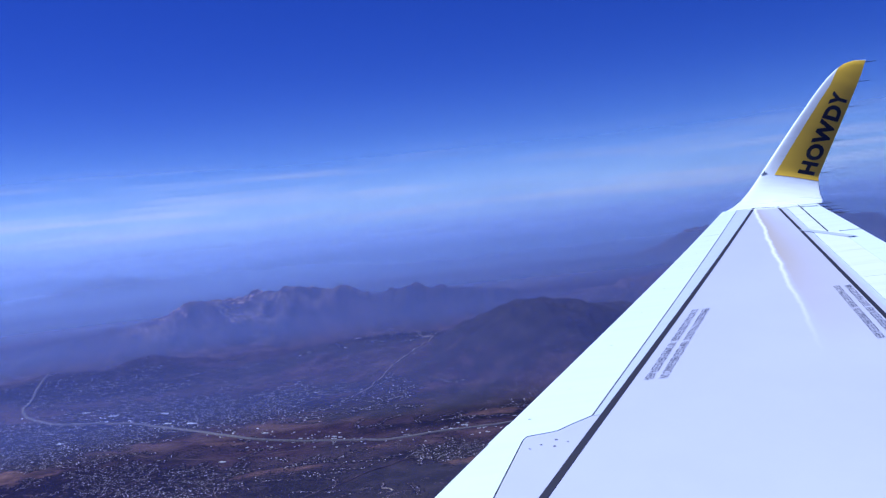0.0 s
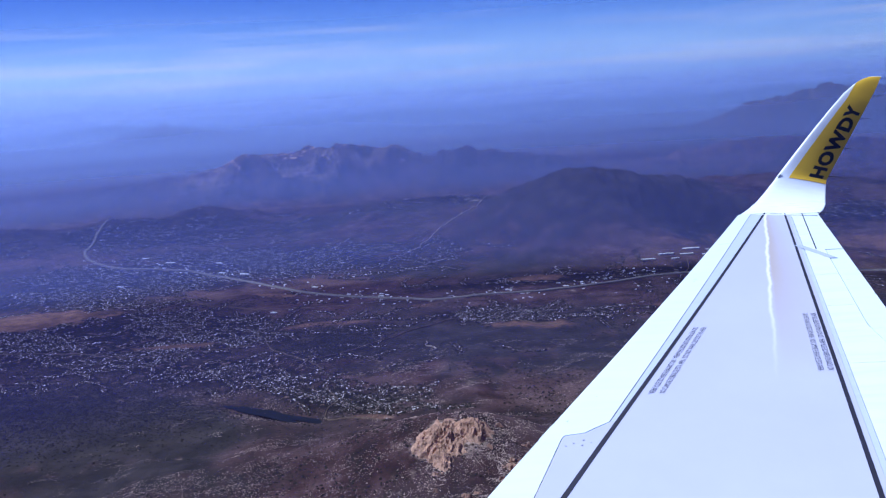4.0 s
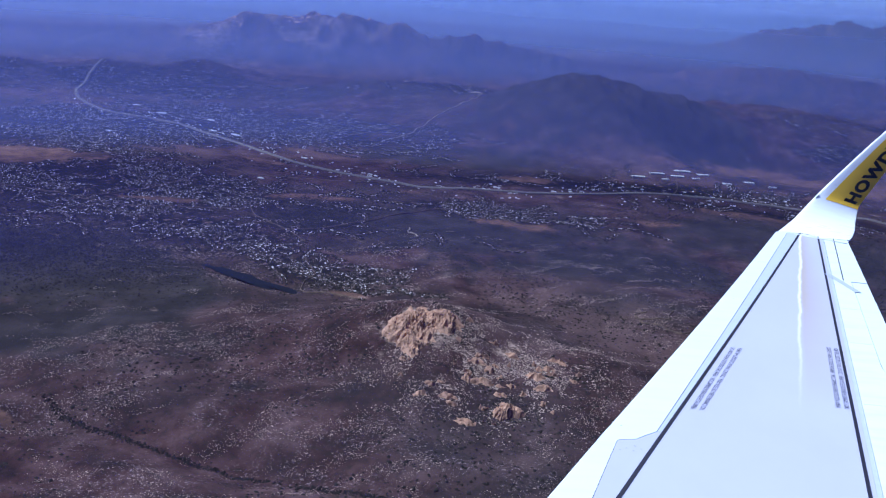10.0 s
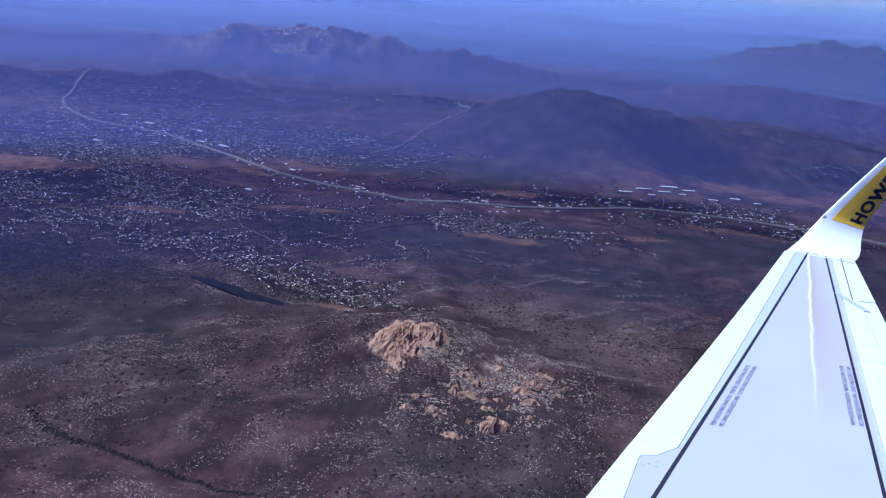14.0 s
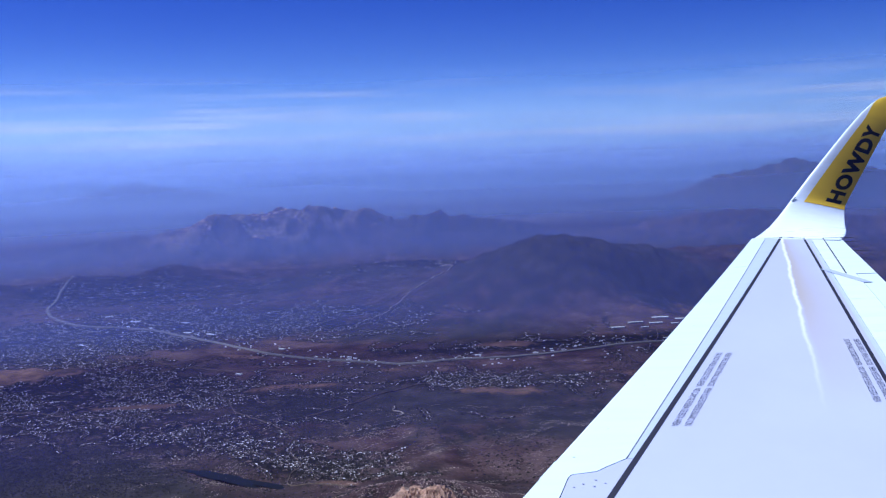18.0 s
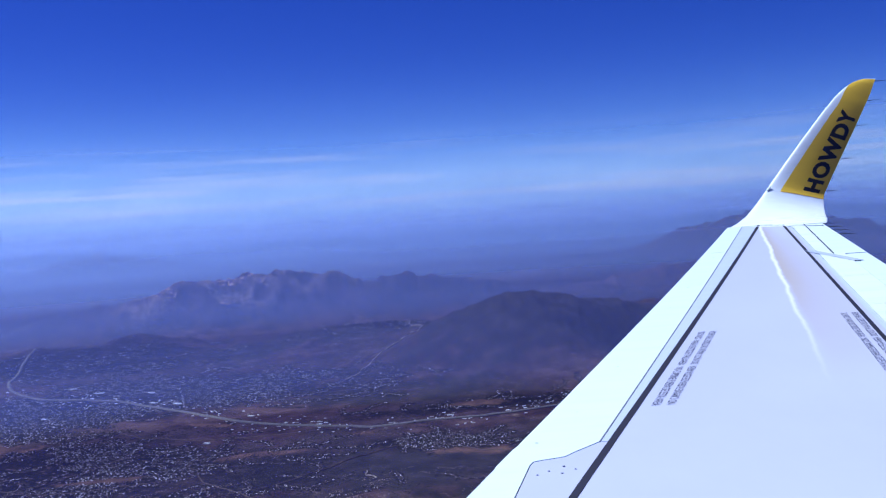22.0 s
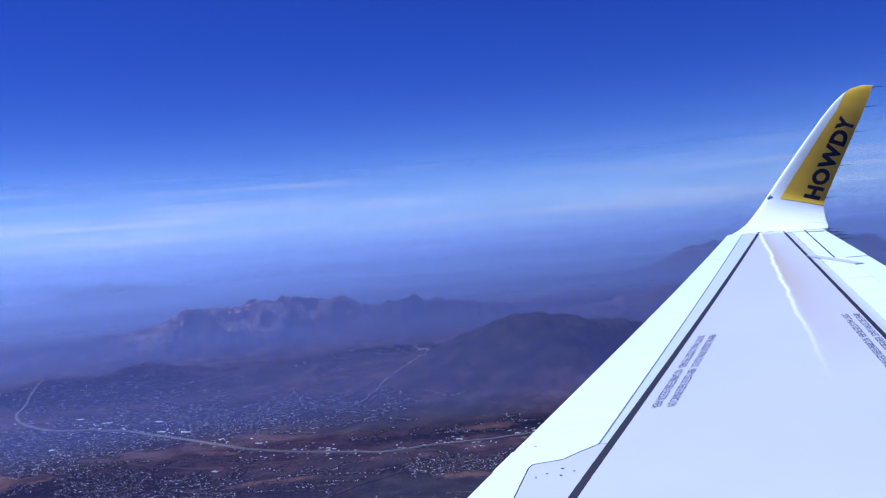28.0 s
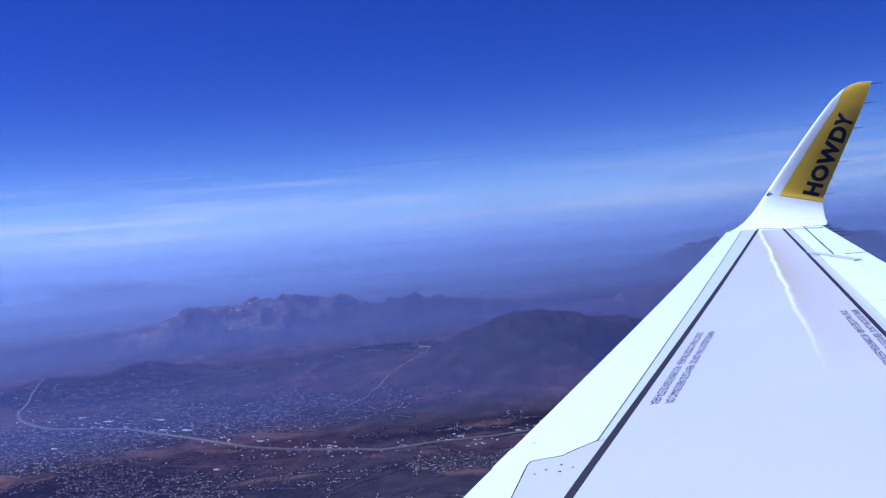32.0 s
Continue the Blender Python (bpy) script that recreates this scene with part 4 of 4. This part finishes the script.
# ---- winglet ----
# sections from the wing tip up: leading edge, trailing edge, thickness
SECTIONS = (
    ((4.44, 14.13, -0.25), (5.74, 13.80, -0.31), 0.03), ((4.62, 14.30, -0.19), (5.95, 14.12, -0.27), 0.08), ((4.80, 14.44, -0.10), (6.05, 14.34, -0.22), 0.10),
    ((4.98, 14.56, 0.04), (6.09, 14.50, -0.13), 0.10), ((5.14, 14.63, 0.20), (6.12, 14.60, 0.0), 0.10), ((5.30, 14.68, 0.38), (6.15, 14.66, 0.16), 0.09),
    ((5.62, 14.76, 0.74), (6.37, 14.75, 0.50), 0.08), ((5.97, 14.85, 1.12), (6.62, 14.84, 0.88), 0.07), ((6.32, 14.94, 1.49), (6.87, 14.93, 1.26), 0.06),
    ((6.60, 15.02, 1.76), (7.08, 15.02, 1.58), 0.05), ((6.80, 15.08, 1.91), (7.23, 15.10, 1.80), 0.04), ((6.98, 15.13, 2.00), (7.31, 15.15, 1.94), 0.03),
    ((7.16, 15.17, 2.04), (7.37, 15.19, 2.03), 0.015),
)


# the winglet leans outboard as it rises
LEAN = (1.0, 1.012, 1.022, 1.034, 1.044, 1.05, 1.053, 1.056, 1.059, 1.061, 1.062, 1.063, 1.064)
LEAN_TAIL = (1.0, 1.014, 1.028, 1.04, 1.05, 1.054, 1.056, 1.058, 1.06, 1.061, 1.062, 1.063, 1.064)
SECTIONS = tuple((tuple(c * k for c in a), tuple(c * q for c in b), h) for (a, b, h), k, q in zip(SECTIONS, LEAN, LEAN_TAIL))


def section(v):
    i = min(int(v), len(SECTIONS) - 2)
    s = v - i
    a, b = SECTIONS[i], SECTIONS[i + 1]
    return Vector(a[0]).lerp(Vector(b[0]), s), Vector(a[1]).lerp(Vector(b[1]), s), a[2] + (b[2] - a[2]) * s


def outward(v):
    """The normal of the winglet's inner face at the section v."""
    l0, t0, _ = section(max(0.0, v - 0.6))
    l1, t1, _ = section(min(len(SECTIONS) - 1.0, v + 0.6))
    l, t, _ = section(v)
    n = ((l1 + t1) - (l0 + t0)).cross(t - l).normalized()
    return -n if n.y > 0 or (v < 1 and n.z < 0) else n


def winglet_point(u, v, lift=0.0, under=False):
    l, t, h = section(v)
    n = outward(v)
    half = h * (2.1 * math.sqrt(max(u, 0.0)) * (1 - u) + 0.02)
    if under:
        return l.lerp(t, u) - n * half * 0.45
    return l.lerp(t, u) + n * (half * 0.45 + lift)


bm = bmesh.new()
US = (0.0, 0.03, 0.08, 0.18, 0.35, 0.55, 0.78, 0.97, 0.99, 1.0)
VS = [k * 0.5 for k in range(2 * len(SECTIONS) - 1)]
rows = []
for v in VS:
    loop = [winglet_point(u, v) for u in US] + [winglet_point(u, v, 0, True) for u in US[-2:0:-1]]
    rows.append([bm.verts.new(p) for p in loop])
for a, b in zip(rows, rows[1:]):
    for i in range(len(a)):
        j = (i + 1) % len(a)
        bm.faces.new((a[i], a[j], b[j], b[i]))
bm.faces.new(rows[0][::-1])
bm.faces.new(rows[-1])
bmesh.ops.recalc_face_normals(bm, faces=bm.faces)
for fc in bm.faces:
    fc.smooth = True
winglet = part("winglet", bm, fairing_white, wing, "upswept white winglet with a yellow field")


def foil(v):
    """Where the yellow field begins on the winglet's chord."""
    return max(0.0, min(0.23, 0.23 - max(0.0, v - 8.8) * 0.14))


def winglet_patch(v0, v1, u0, u1, lift, nu=8, nv=30):
    v_list = [v0 + (v1 - v0) * k / nv for k in range(nv + 1)]
    pts = [winglet_point(u0(v) + (u1(v) - u0(v)) * i / nu, v, lift) for v in v_list for i in range(nu + 1)]
    return mesh_from("patch", [tuple(p) for p in pts], grid_faces(nv + 1, nu + 1), True)


part("yellow_field", winglet_patch(4.6, 11.9, foil, lambda v: 0.995, 0.004), yellow, winglet, "yellow painted field")


def howdy(a, up, width):
    """Letters that climb the winglet, their feet towards the trailing edge."""
    v = 5.02 + 3.5 * a
    l, t, _ = section(v)
    chord = (t - l).length
    u = 0.88 - up / chord * 1.0
    q = winglet_point(max(0.02, u), v, 0.010)
    return q.x, q.y, q.z


part("winglet_lettering", lettering("HOWDY", 0.37, howdy, 1.12, 0.018), letter_black, winglet, "black capital letters")
# lamp housing at the winglet's foot
bm = bmesh.new()
bmesh.ops.create_cone(bm, cap_ends=True, segments=14, radius1=0.026, radius2=0.01, depth=0.1)
bmesh.ops.transform(bm, matrix=Matrix.Translation(section(4.7)[0] + Vector((0.03, -0.02, 0.0))) @ look((0, 0, 0), (-0.66, -0.1, -0.7)) @ Matrix.Diagonal((1, 0.7, 1, 1)), verts=bm.verts)
part("position_lamp", bm, lamp_glass, winglet, "dark position lamp window")


def wick(root, way, length):
    bm = bmesh.new()
    bmesh.ops.create_cone(bm, cap_ends=True, segments=6, radius1=0.007, radius2=0.003, depth=length)
    bmesh.ops.transform(bm, matrix=Matrix.Translation(Vector(root) + Vector(way).normalized() * length / 2) @ Vector(way).to_track_quat("Z", "Y").to_matrix().to_4x4(), verts=bm.verts)
    return bm


for y in (13.9, 13.45, 13.0, 12.55):
    part("static_wick", wick(skin(te(y) - 0.02, y, -0.01), (1, 0, -0.04), 0.26), gap_dark, wing, "thin dark static wick")
for y in (9.4, 8.2):
    part("static_wick", wick(skin(te(y) - 0.02, y, -0.01), (1, 0, -0.04), 0.26), gap_dark, wing, "thin dark static wick")
for v in (5.2, 6.6, 8.0, 9.4, 11.6):
    part("static_wick", wick(section(v)[1], (1, 0, 0.0), 0.2), gap_dark, winglet, "thin dark static wick")

# ---- engine cowl below the wing's nose ----
cowl_white = paint("cowl_white_paint", (0.72, 0.74, 0.76), (0.6, 0.6, 0.6), 0.3)
cowl = new("engine_cowl")
cowl.matrix_world = pose(0, 0, EYE, *BANK)
tagged(cowl, "white engine cowling hung below the wing's leading edge", "engine")
bm = bmesh.new()
prof = ((-3.2, 0.84), (-3.25, 0.90), (-3.2, 0.96), (-2.9, 1.04), (-2.2, 1.10), (-1.3, 1.10), (-0.4, 1.0), (0.6, 0.82), (0.6, 0.78))
rings = []
for x, r in prof:
    rings.append([bm.verts.new((x, 3.4 + r * math.cos(k * math.pi / 20), -3.75 + r * math.sin(k * math.pi / 20))) for k in range(40)])
for a, b in zip(rings, rings[1:]):
    for i in range(40):
        bm.faces.new((a[i], a[(i + 1) % 40], b[(i + 1) % 40], b[i])).smooth = True
bmesh.ops.recalc_face_normals(bm, faces=bm.faces)
part("cowl", bm, cowl_white, cowl)
bm = bmesh.new()
bmesh.ops.create_cube(bm, size=1)
bmesh.ops.transform(bm, matrix=Matrix.Translation((0.2, 3.4, -2.9)) @ Matrix.Diagonal((2.0, 0.3, 0.5, 1)), verts=bm.verts)
bmesh.ops.bevel(bm, geom=bm.edges, offset=0.1, segments=3, affect="EDGES")
part("pylon", bm, cowl_white, cowl)
